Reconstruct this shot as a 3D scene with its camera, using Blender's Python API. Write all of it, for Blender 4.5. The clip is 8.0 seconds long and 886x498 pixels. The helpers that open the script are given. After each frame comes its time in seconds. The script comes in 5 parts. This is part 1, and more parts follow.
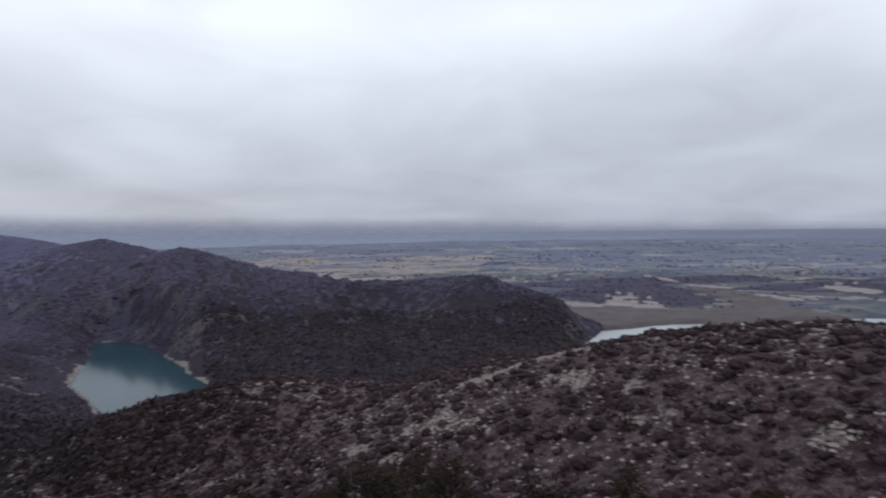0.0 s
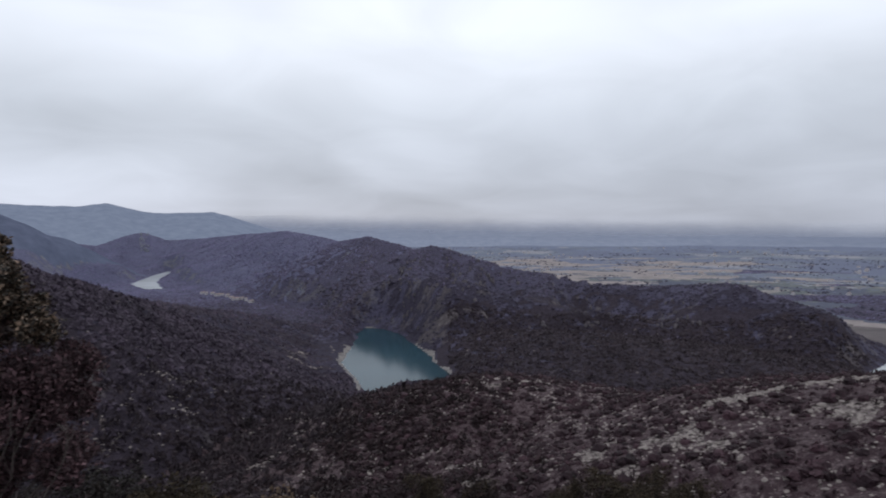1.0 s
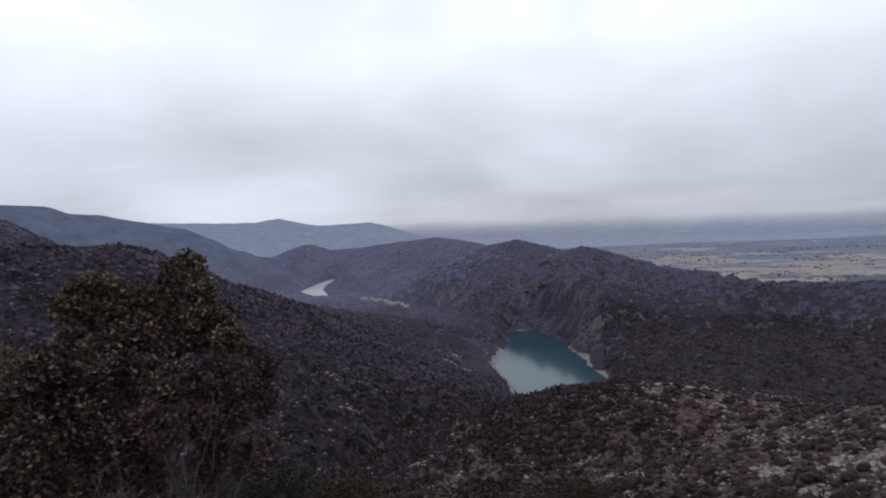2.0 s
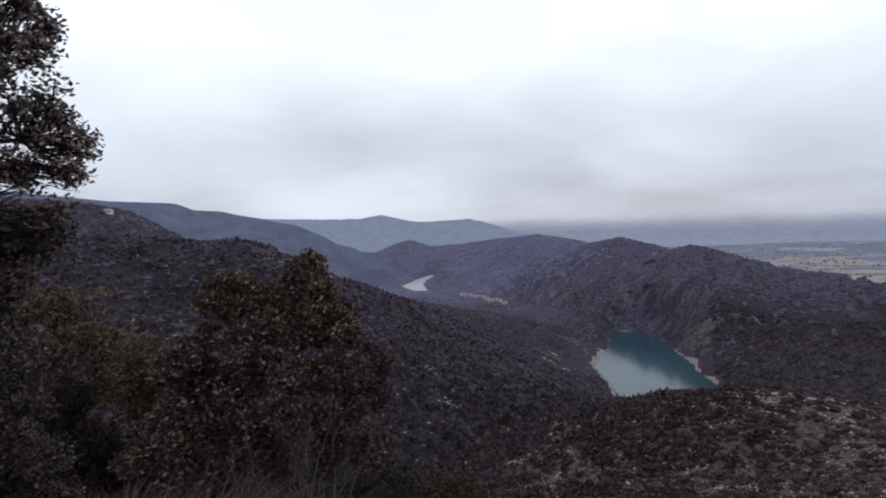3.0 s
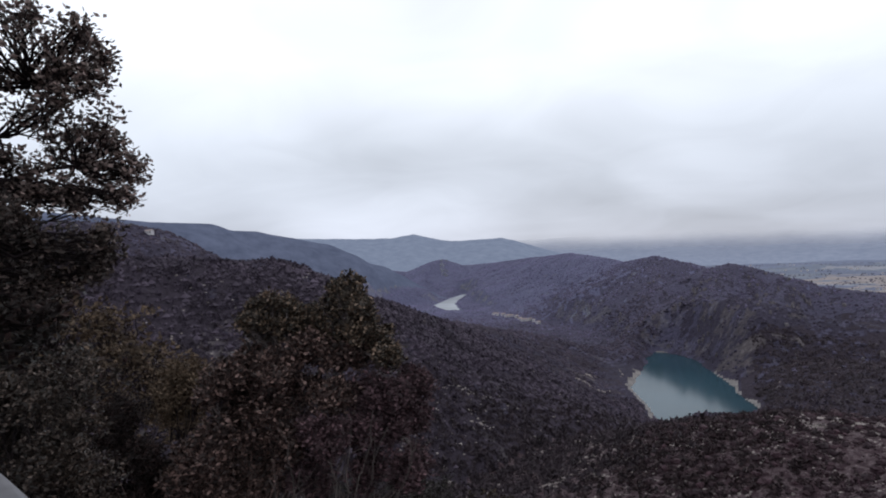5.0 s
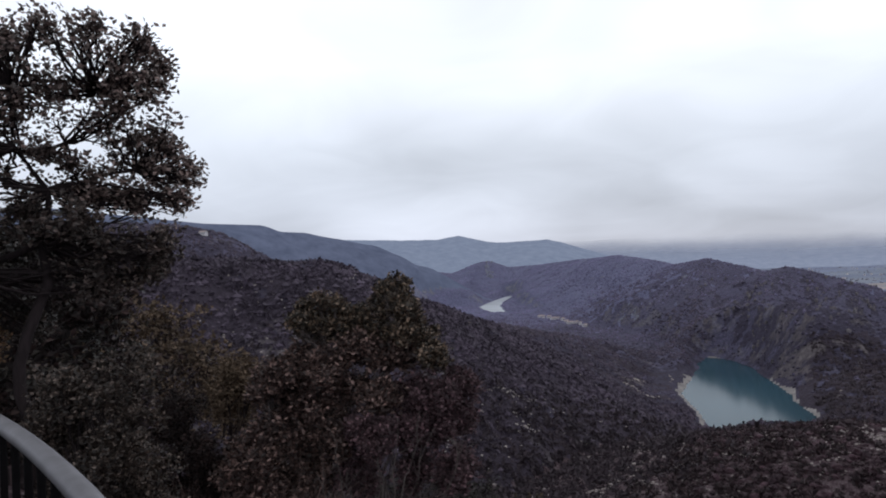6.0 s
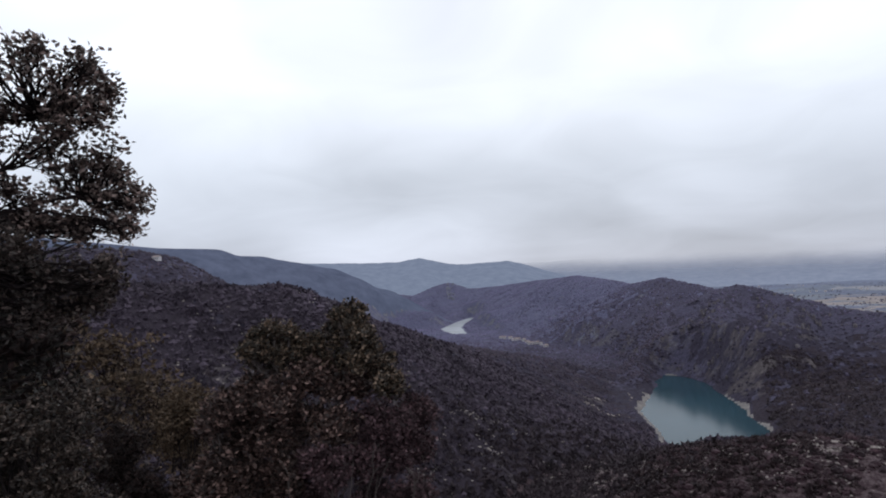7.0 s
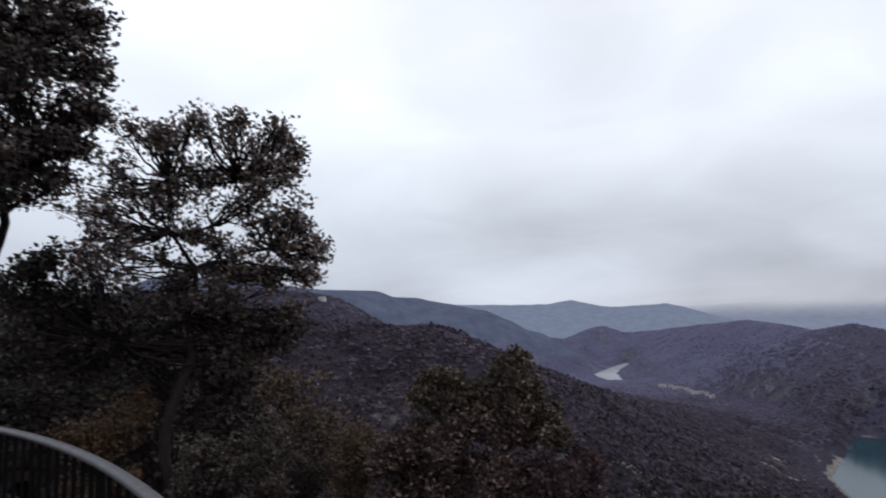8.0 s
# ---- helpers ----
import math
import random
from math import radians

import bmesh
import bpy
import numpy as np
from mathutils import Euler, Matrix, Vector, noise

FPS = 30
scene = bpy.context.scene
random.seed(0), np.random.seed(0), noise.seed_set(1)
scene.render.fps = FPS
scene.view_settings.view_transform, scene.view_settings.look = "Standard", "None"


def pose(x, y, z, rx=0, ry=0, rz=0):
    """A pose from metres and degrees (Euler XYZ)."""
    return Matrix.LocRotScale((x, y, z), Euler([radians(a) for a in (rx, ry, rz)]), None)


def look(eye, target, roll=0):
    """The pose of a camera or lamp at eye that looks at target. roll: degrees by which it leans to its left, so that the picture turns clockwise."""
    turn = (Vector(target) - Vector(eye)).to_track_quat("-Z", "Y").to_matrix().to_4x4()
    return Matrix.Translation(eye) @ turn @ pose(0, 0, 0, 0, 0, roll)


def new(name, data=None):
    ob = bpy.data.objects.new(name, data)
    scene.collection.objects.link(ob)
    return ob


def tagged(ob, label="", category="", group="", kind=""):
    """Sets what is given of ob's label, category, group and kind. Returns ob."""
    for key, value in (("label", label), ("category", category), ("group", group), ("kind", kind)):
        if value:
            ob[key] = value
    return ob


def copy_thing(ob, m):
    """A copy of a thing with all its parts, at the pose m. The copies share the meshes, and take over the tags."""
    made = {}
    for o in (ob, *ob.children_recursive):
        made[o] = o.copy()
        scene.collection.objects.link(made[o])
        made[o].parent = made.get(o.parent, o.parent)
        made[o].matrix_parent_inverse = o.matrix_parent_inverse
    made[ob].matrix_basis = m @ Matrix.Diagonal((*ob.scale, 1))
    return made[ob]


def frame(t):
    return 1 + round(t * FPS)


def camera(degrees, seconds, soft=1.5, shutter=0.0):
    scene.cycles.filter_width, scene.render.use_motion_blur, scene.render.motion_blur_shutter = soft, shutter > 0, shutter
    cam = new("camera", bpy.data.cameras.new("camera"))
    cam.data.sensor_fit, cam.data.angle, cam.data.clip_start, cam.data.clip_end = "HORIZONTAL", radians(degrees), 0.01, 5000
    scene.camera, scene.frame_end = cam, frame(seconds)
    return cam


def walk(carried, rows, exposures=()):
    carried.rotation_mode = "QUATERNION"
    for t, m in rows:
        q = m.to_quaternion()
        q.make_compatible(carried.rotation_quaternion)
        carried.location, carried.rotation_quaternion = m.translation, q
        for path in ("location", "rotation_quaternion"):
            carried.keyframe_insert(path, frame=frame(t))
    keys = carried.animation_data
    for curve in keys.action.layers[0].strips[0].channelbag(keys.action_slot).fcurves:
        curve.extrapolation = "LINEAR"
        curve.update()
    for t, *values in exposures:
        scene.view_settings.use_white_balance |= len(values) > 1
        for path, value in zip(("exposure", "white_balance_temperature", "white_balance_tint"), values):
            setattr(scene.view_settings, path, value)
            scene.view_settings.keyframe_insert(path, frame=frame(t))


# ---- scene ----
cam = camera(71.7, 8.0, soft=1.9, shutter=0.22)
# seconds, place, (yaw, pitch, roll)
PATH = [
    (0.0, (0.215, 0.195, 1.480), (-14.63, -2.43, 0.90)),
    (0.5, (0.215, 0.195, 1.480), (0.00, -1.89, -1.17)),
    (1.0, (0.212, 0.200, 1.480), (7.48, -2.05, 0.26)),
    (1.5, (0.208, 0.205, 1.483), (14.87, -3.86, 2.04)),
    (2.0, (0.193, 0.190, 1.525), (21.26, -1.42, 2.73)),
    (2.2, (0.178, 0.172, 1.545), (23.39, -1.01, 2.77)),
    (3.3, (0.035, 0.033, 1.600), (33.52, -1.18, 1.36)),
    (3.5, (0.000, 0.000, 1.600), (35.06, -0.81, 0.64)),
    (4.0, (0.018, -0.008, 1.619), (34.41, -0.04, 0.55)),
    (4.2, (0.012, -0.004, 1.618), (34.42, 0.45, 1.07)),
    (5.3, (0.098, 0.022, 1.624), (33.45, 0.58, 2.73)),
    (5.5, (0.130, 0.016, 1.625), (33.72, 0.61, 3.00)),
    (6.0, (0.038, 0.007, 1.625), (37.73, 0.90, 2.24)),
    (6.5, (0.057, 0.044, 1.622), (34.33, 1.24, 2.37)),
    (7.0, (0.076, 0.065, 1.660), (34.09, 2.81, 2.95)),
    (7.5, (0.006, 0.027, 1.671), (38.84, 4.20, 2.32)),
    (8.0, (-0.045, -0.045, 1.735), (47.99, 7.31, 2.14)),
]
walk(cam, [(t, pose(*p, 90 + r[1], r[2], r[0])) for t, p, r in PATH],
     [(0.0, -0.09), (1.0, -0.08), (2.2, 0.0), (3.3, 0.07), (6.0, 0.06), (7.0, 0.0), (8.0, -0.1)])

# ---- world, sun ----
WATER = -150.0
world = bpy.data.worlds.new("overcast_sky")
scene.world = world
world.use_nodes = True
wt = world.node_tree
wt.nodes.clear()


def wn(kind, **values):
    n = wt.nodes.new(kind)
    for key, value in values.items():
        n.inputs[key].default_value = value
    return n


def wmath(op, a, b=None):
    n = wt.nodes.new("ShaderNodeMath")
    n.operation = op
    for i, v in enumerate((a, b)):
        if v is None:
            continue
        if isinstance(v, (int, float)):
            n.inputs[i].default_value = v
        else:
            wt.links.new(v, n.inputs[i])
    return n.outputs[0]


w_coord = wt.nodes.new("ShaderNodeTexCoord")
w_sep = wt.nodes.new("ShaderNodeSeparateXYZ")
wt.links.new(w_coord.outputs["Generated"], w_sep.inputs[0])
w_up = wmath("MAXIMUM", w_sep.outputs[2], 0.0)
w_den = wmath("ADD", w_up, 0.24)
w_flat = wt.nodes.new("ShaderNodeCombineXYZ")
wt.links.new(wmath("DIVIDE", w_sep.outputs[0], w_den), w_flat.inputs[0])
wt.links.new(wmath("DIVIDE", w_sep.outputs[1], w_den), w_flat.inputs[1])
w_big = wn("ShaderNodeTexNoise", Scale=0.7, Detail=2.5, Roughness=0.5, Distortion=0.6)
w_fine = wn("ShaderNodeTexNoise", Scale=1.9, Detail=4.0, Roughness=0.5, Distortion=0.8)
for n in (w_big, w_fine):
    wt.links.new(w_flat.outputs[0], n.inputs["Vector"])
w_ramp = wt.nodes.new("ShaderNodeValToRGB")
w_ramp.color_ramp.elements[0].position = 0.0
w_ramp.color_ramp.elements[0].color = (0.45, 0.485, 0.58, 1)
w_ramp.color_ramp.elements[1].position = 1.0
w_ramp.color_ramp.elements[1].color = (0.5, 0.52, 0.56, 1)
for at, c in ((0.07, (0.54, 0.58, 0.675, 1)), (0.18, (0.70, 0.755, 0.855, 1)), (0.3, (0.93, 0.99, 1.1, 1)), (0.5, (0.98, 1.03, 1.13, 1)), (0.7, (0.7, 0.73, 0.78, 1))):
    w_ramp.color_ramp.elements.new(at).color = c
wt.links.new(w_up, w_ramp.inputs[0])
w_mix = wmath("ADD", wmath("MULTIPLY", wmath("SUBTRACT", w_big.outputs[0], 0.5), 0.75),
              wmath("MULTIPLY", wmath("SUBTRACT", w_fine.outputs[0], 0.5), 0.3))
# a brighter gap under the cloud, above the far mountains
w_gap = wt.nodes.new("ShaderNodeVectorMath")
w_gap.operation = "DOT_PRODUCT"
wt.links.new(w_coord.outputs["Generated"], w_gap.inputs[0])
w_gap.inputs[1].default_value = (-0.62, 0.783, 0.05)
w_near = wt.nodes.new("ShaderNodeMapRange")
w_near.interpolation_type = "SMOOTHSTEP"
w_near.inputs["From Min"].default_value, w_near.inputs["From Max"].default_value = 0.97, 1.0
wt.links.new(w_gap.outputs["Value"], w_near.inputs["Value"])
w_low = wt.nodes.new("ShaderNodeMapRange")
w_low.interpolation_type = "SMOOTHSTEP"
w_low.inputs["From Min"].default_value, w_low.inputs["From Max"].default_value = 0.15, 0.05
wt.links.new(w_up, w_low.inputs["Value"])
w_gain = wmath("ADD", wmath("ADD", w_mix, 1.02), wmath("MULTIPLY", wmath("MULTIPLY", w_near.outputs[0], w_low.outputs[0]), 0.42))
w_cloud = wt.nodes.new("ShaderNodeVectorMath")
w_cloud.operation = "SCALE"
wt.links.new(w_ramp.outputs[0], w_cloud.inputs[0])
wt.links.new(w_gain, w_cloud.inputs["Scale"])
w_sky = wt.nodes.new("ShaderNodeTexSky")
w_sky.sky_type = "NISHITA"
w_sky.sun_disc = False
w_sky.sun_elevation, w_sky.sun_rotation = radians(38), radians(-20)
w_back = wn("ShaderNodeBackground", Strength=0.1)
w_over = wn("ShaderNodeBackground", Strength=1.0)
wt.links.new(w_sky.outputs[0], w_back.inputs[0])
wt.links.new(w_cloud.outputs[0], w_over.inputs[0])
w_shade = wn("ShaderNodeMixShader", Fac=0.96)
wt.links.new(w_back.outputs[0], w_shade.inputs[1])
wt.links.new(w_over.outputs[0], w_shade.inputs[2])
w_out = wt.nodes.new("ShaderNodeOutputWorld")
wt.links.new(w_shade.outputs[0], w_out.inputs[0])

sun = new("sun", bpy.data.lights.new("sun", "SUN"))
sun.data.energy, sun.data.angle, sun.data.color = 0.3, radians(25), (1.0, 0.96, 0.92)
sun.matrix_world = look((0, 0, 50), (-22, -62, -10))


# ---- materials ----
class Mat:
    """A node material with short calls for its nodes."""

    def __init__(self, name, rough=0.85, spec=0.3):
        self.m = bpy.data.materials.new(name)
        self.m.use_nodes = True
        self.t = self.m.node_tree
        self.b = self.t.nodes["Principled BSDF"]
        self.b.inputs["Roughness"].default_value = rough
        self.b.inputs["Specular IOR Level"].default_value = spec
        self.geo = self.t.nodes.new("ShaderNodeNewGeometry")

    def node(self, kind, **values):
        n = self.t.nodes.new(kind)
        for key, value in values.items():
            n.inputs[key].default_value = value
        return n

    def link(self, a, b):
        self.t.links.new(a, b)

    def noise(self, scale, detail=4, rough=0.55, stretch=None):
        n = self.node("ShaderNodeTexNoise", Scale=scale, Detail=detail, Roughness=rough)
        src = self.geo.outputs["Position"]
        if stretch:
            v = self.node("ShaderNodeVectorMath")
            v.operation = "MULTIPLY"
            v.inputs[1].default_value = stretch
            self.link(src, v.inputs[0])
            src = v.outputs[0]
        self.link(src, n.inputs["Vector"])
        return n.outputs[0]

    def ramp(self, fac, stops, hard=False):
        n = self.node("ShaderNodeValToRGB")
        e = n.color_ramp.elements
        if hard:
            n.color_ramp.interpolation = "CONSTANT"
        e[0].position, e[0].color = stops[0][0], (*stops[0][1], 1)
        e[1].position, e[1].color = stops[-1][0], (*stops[-1][1], 1)
        for at, c in stops[1:-1]:
            e.new(at).color = (*c, 1)
        self.link(fac, n.inputs[0])
        return n.outputs[0]

    def mix(self, fac, a, b, how="MIX"):
        n = self.node("ShaderNodeMix")
        n.data_type, n.blend_type = "RGBA", how
        for i, v in ((0, fac), (6, a), (7, b)):
            if isinstance(v, (int, float)):
                n.inputs[i].default_value = v
            elif isinstance(v, tuple):
                n.inputs[i].default_value = (*v, 1)
            else:
                self.link(v, n.inputs[i])
        return n.outputs[2]

    def mask(self, value, low, high):
        n = self.node("ShaderNodeMapRange")
        n.interpolation_type = "SMOOTHSTEP"
        n.inputs["From Min"].default_value, n.inputs["From Max"].default_value = low, high
        self.link(value, n.inputs["Value"])
        return n.outputs[0]

    def colour(self, c):
        self.link(c, self.b.inputs["Base Color"])

    def bump(self, height, strength=0.4, distance=0.1):
        n = self.node("ShaderNodeBump", Strength=strength, Distance=distance)
        self.link(height, n.inputs["Height"])
        self.link(n.outputs[0], self.b.inputs["Normal"])


def leaf_material(name, dark, mid, light, size=0.9, rough=0.55, warm=True):
    m = Mat(name, rough, 0.35)
    tint = (1.22, 0.95, 0.98) if warm is None else (1.24, 0.86, 1.1) if warm else (1.03, 0.935, 1.12)
    dark, mid, light = [tuple(a * b for a, b in zip(c, tint)) for c in (dark, mid, light)]
    a = m.ramp(m.geo.outputs["Random Per Island"], [(0.0, dark), (0.6, mid), (1.0, light)])
    b = m.ramp(m.noise(size, 3), [(0.3, (0.65, 0.62, 0.62)), (0.7, (1.4, 1.33, 1.3))])
    m.colour(m.mix(1.0, a, b, "MULTIPLY"))
    return m.m


def scrub_ground():
    m = Mat("stony_scrub_ground", 0.95, 0.15)
    earth = m.ramp(m.noise(0.05, 5), [(0.3, (0.04, 0.0245, 0.03)), (0.7, (0.074, 0.048, 0.056))])
    rock = m.ramp(m.noise(1.3, 6, 0.7), [(0.25, (0.057, 0.04, 0.045)), (0.55, (0.12, 0.092, 0.098)), (0.75, (0.3, 0.25, 0.255))])
    c = m.mix(m.mask(m.noise(0.4, 8, 0.75), 0.47, 0.54), earth, rock)
    c = m.mix(0.8, c, m.ramp(m.noise(2.6, 4, 0.7), [(0.35, (0.5, 0.48, 0.5)), (0.65, (1.4, 1.35, 1.35))]), "MULTIPLY")
    m.colour(c)
    m.bump(m.noise(1.1, 8, 0.7), 0.9, 0.6)
    return m.m


def lime_ground():
    m = Mat("bare_limestone", 0.95, 0.15)
    pale = m.ramp(m.noise(0.5, 6, 0.65), [(0.3, (0.155, 0.126, 0.124)), (0.7, (0.34, 0.288, 0.282))])
    gap = m.mask(m.noise(0.6, 8, 0.8), 0.53, 0.46)
    m.colour(m.mix(gap, pale, (0.035, 0.026, 0.026)))
    m.bump(m.noise(0.9, 8, 0.75), 1.0, 0.9)
    return m.m


def wooded_ground(name, dark, light, pale):
    m = Mat(name, 0.95, 0.1)
    dark, light = [(1.01 * c[0], 0.96 * c[1], 1.07 * c[2]) for c in (dark, light)]
    a = m.ramp(m.noise(0.012, 5), [(0.3, dark), (0.7, light)])
    stone = m.ramp(m.noise(0.12, 5, 0.7), [(0.3, tuple(0.5 * c for c in pale)), (0.7, pale)])
    streak = m.noise(0.03, 7, 0.68, (1, 1, 0.35))
    up = m.node("ShaderNodeSeparateXYZ")
    m.link(m.geo.outputs["Normal"], up.inputs[0])
    steep = m.node("ShaderNodeMath")
    steep.operation = "MULTIPLY_ADD"
    m.link(m.mask(up.outputs[2], 0.9, 0.72), steep.inputs[0])
    steep.inputs[1].default_value = 0.13
    m.link(streak, steep.inputs[2])
    c = m.mix(m.mask(steep.outputs[0], 0.6, 0.7), a, stone)
    c = m.mix(1.0, c, m.ramp(m.noise(0.22, 5, 0.7), [(0.35, (0.7, 0.7, 0.7)), (0.65, (1.3, 1.3, 1.3))]), "MULTIPLY")
    m.colour(c)
    m.bump(m.noise(0.2, 6, 0.7), 0.9, 3.0)
    return m.m


def plain_ground(name, tints, wood0, wood1, cell):
    """Fields of the plain: a patchwork in the given tints, with woods between."""
    m = Mat(name, 0.95, 0.1)
    warp = m.node("ShaderNodeVectorMath")
    warp.operation = "MULTIPLY_ADD"
    n = m.node("ShaderNodeTexNoise", Scale=0.003, Detail=2.0)
    m.link(m.geo.outputs["Position"], n.inputs["Vector"])
    m.link(n.outputs["Color"], warp.inputs[0])
    warp.inputs[1].default_value = (260, 260, 0)
    m.link(m.geo.outputs["Position"], warp.inputs[2])
    v = m.node("ShaderNodeTexVoronoi", Scale=cell, Randomness=0.9)
    v.distance = "CHEBYCHEV"
    m.link(warp.outputs[0], v.inputs["Vector"])
    sep = m.node("ShaderNodeSeparateColor")
    m.link(v.outputs["Color"], sep.inputs[0])
    field = m.ramp(sep.outputs[0], list(zip((0.0, 0.28, 0.48, 0.6, 0.8, 0.9), tints)), True)
    field = m.mix(0.6, field, m.ramp(m.noise(0.05, 5), [(0.3, (0.6, 0.6, 0.6)), (0.7, (1.25, 1.25, 1.25))]), "MULTIPLY")
    wood = m.ramp(m.noise(0.06, 5), [(0.3, wood0), (0.7, wood1)])
    m.colour(m.mix(m.mask(m.noise(0.0035, 7, 0.65), 0.5, 0.54), field, wood))
    return m.m


# Distant slopes: bluish haze is put into the colour, plus an optional glow.
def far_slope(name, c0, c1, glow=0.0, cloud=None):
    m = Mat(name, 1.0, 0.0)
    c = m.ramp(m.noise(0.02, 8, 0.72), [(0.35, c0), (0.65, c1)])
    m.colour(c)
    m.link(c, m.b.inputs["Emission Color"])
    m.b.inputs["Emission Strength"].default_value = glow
    # Higher parts turn transparent, so crests dissolve into the sky like cloud.
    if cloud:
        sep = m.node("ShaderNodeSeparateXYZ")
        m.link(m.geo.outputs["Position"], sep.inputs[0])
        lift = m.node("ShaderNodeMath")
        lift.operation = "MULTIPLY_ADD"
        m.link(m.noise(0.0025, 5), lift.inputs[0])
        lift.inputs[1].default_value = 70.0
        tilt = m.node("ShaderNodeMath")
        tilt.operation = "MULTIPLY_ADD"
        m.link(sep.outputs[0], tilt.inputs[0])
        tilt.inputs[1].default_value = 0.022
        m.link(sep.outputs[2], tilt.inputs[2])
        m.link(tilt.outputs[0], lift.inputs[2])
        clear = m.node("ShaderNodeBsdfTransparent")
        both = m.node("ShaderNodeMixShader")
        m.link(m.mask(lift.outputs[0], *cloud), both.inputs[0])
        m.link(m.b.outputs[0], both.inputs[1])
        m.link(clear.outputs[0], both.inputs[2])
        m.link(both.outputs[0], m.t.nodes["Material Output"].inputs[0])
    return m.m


def water_material(name, body, rough, ripple, gloss=0.5):
    m = Mat(name, rough, gloss)
    m.b.inputs["IOR"].default_value = 1.33
    m.colour(m.ramp(m.noise(0.01, 3), [(0.35, tuple(0.85 * c for c in body)), (0.65, tuple(1.1 * c for c in body))]))
    m.bump(m.noise(0.8, 3), ripple, 0.05)
    return m.m


def bark_material(name, dark, light):
    m = Mat(name, 0.9, 0.2)
    m.colour(m.ramp(m.noise(14, 5, 0.6, (1, 1, 0.3)), [(0.3, dark), (0.7, light)]))
    m.bump(m.noise(30, 5, 0.6, (1, 1, 0.25)), 0.6, 0.01)
    return m.m


def stone_material(name, dark, light, scale=0.8):
    m = Mat(name, 0.9, 0.2)
    m.colour(m.ramp(m.noise(scale, 6, 0.65), [(0.3, dark), (0.7, light)]))
    m.bump(m.noise(scale * 3, 6, 0.7), 0.6, 0.15)
    return m.m


def plain_material(name, c, rough=0.8, metal=0.0, wear=0.15, scale=6.0, spec=0.3):
    m = Mat(name, rough, spec)
    m.b.inputs["Metallic"].default_value = metal
    m.colour(m.ramp(m.noise(scale, 5), [(0.3, tuple(x * (1 - wear) for x in c)), (0.7, tuple(x * (1 + wear) for x in c))]))
    m.bump(m.noise(scale * 6, 4), 0.15, 0.005)
    return m.m


M_SCRUB = scrub_ground()
# Field and wood tints include blue haze, stronger in the far fields.
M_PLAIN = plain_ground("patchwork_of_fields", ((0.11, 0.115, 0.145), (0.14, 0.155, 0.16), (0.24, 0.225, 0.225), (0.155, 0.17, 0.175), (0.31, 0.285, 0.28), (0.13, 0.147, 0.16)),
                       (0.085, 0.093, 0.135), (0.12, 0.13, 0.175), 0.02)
M_FARFIELDS = plain_ground("haze_tinted_far_fields", ((0.16, 0.182, 0.255), (0.18, 0.205, 0.265), (0.215, 0.235, 0.285), (0.19, 0.213, 0.27), (0.3, 0.305, 0.345), (0.17, 0.195, 0.26)),
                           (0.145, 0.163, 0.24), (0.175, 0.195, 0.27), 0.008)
# Wood ground by distance: haze is painted in as paler, bluer colours.
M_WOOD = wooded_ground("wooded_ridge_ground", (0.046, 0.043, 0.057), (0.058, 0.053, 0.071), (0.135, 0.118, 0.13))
M_MIDGROUND = wooded_ground("half_hazed_wood_ground", (0.072, 0.07, 0.097), (0.09, 0.088, 0.122), (0.15, 0.14, 0.168))
M_FARGROUND = wooded_ground("hazed_ridge_ground", (0.115, 0.122, 0.175), (0.138, 0.145, 0.205), (0.22, 0.222, 0.26))
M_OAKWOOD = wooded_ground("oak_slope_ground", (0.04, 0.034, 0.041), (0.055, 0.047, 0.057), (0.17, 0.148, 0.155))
M_LAKE = water_material("teal_lake_water", (0.024, 0.066, 0.09), 0.13, 0.06, 0.25)
M_RIVER = water_material("pale_water", (0.4, 0.43, 0.46), 0.25, 0.3)
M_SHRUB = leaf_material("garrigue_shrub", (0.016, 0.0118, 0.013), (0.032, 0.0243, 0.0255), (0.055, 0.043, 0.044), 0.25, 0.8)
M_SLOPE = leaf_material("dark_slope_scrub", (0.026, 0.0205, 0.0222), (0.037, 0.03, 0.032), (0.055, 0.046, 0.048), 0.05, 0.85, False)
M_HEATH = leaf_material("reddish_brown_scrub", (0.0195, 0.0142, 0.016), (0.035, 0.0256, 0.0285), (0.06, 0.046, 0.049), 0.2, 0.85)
# Canopies from here on carry aerial haze in their colour, more when farther.
M_FOREST = leaf_material("faint_haze_oak_canopy", (0.05, 0.044, 0.054), (0.06, 0.053, 0.065), (0.074, 0.066, 0.079), 0.03, 0.85, False)
M_FARWOOD = leaf_material("hazed_far_canopy", (0.122, 0.13, 0.188), (0.136, 0.145, 0.208), (0.15, 0.159, 0.226), 0.015, 0.9, False)
M_MIDWOOD = leaf_material("half_hazed_canopy", (0.078, 0.077, 0.107), (0.088, 0.087, 0.12), (0.1, 0.099, 0.135), 0.015, 0.9, False)
M_BLUEWOOD = far_slope("haze_blue_far_wood", (0.1, 0.116, 0.172), (0.15, 0.17, 0.245))
# Land near the horizon: the haze is in its base colour.
M_DISTANT = far_slope("haze_tinted_distant_land", (0.185, 0.21, 0.295), (0.225, 0.25, 0.33))
M_STUBBLE = stone_material("pale_stubble_field", (0.2, 0.175, 0.175), (0.37, 0.325, 0.32), 0.03)
M_BARE = stone_material("bare_taupe_land", (0.085, 0.073, 0.078), (0.15, 0.13, 0.134), 0.03)
M_ROCK = stone_material("limestone", (0.16, 0.135, 0.126), (0.45, 0.4, 0.375))
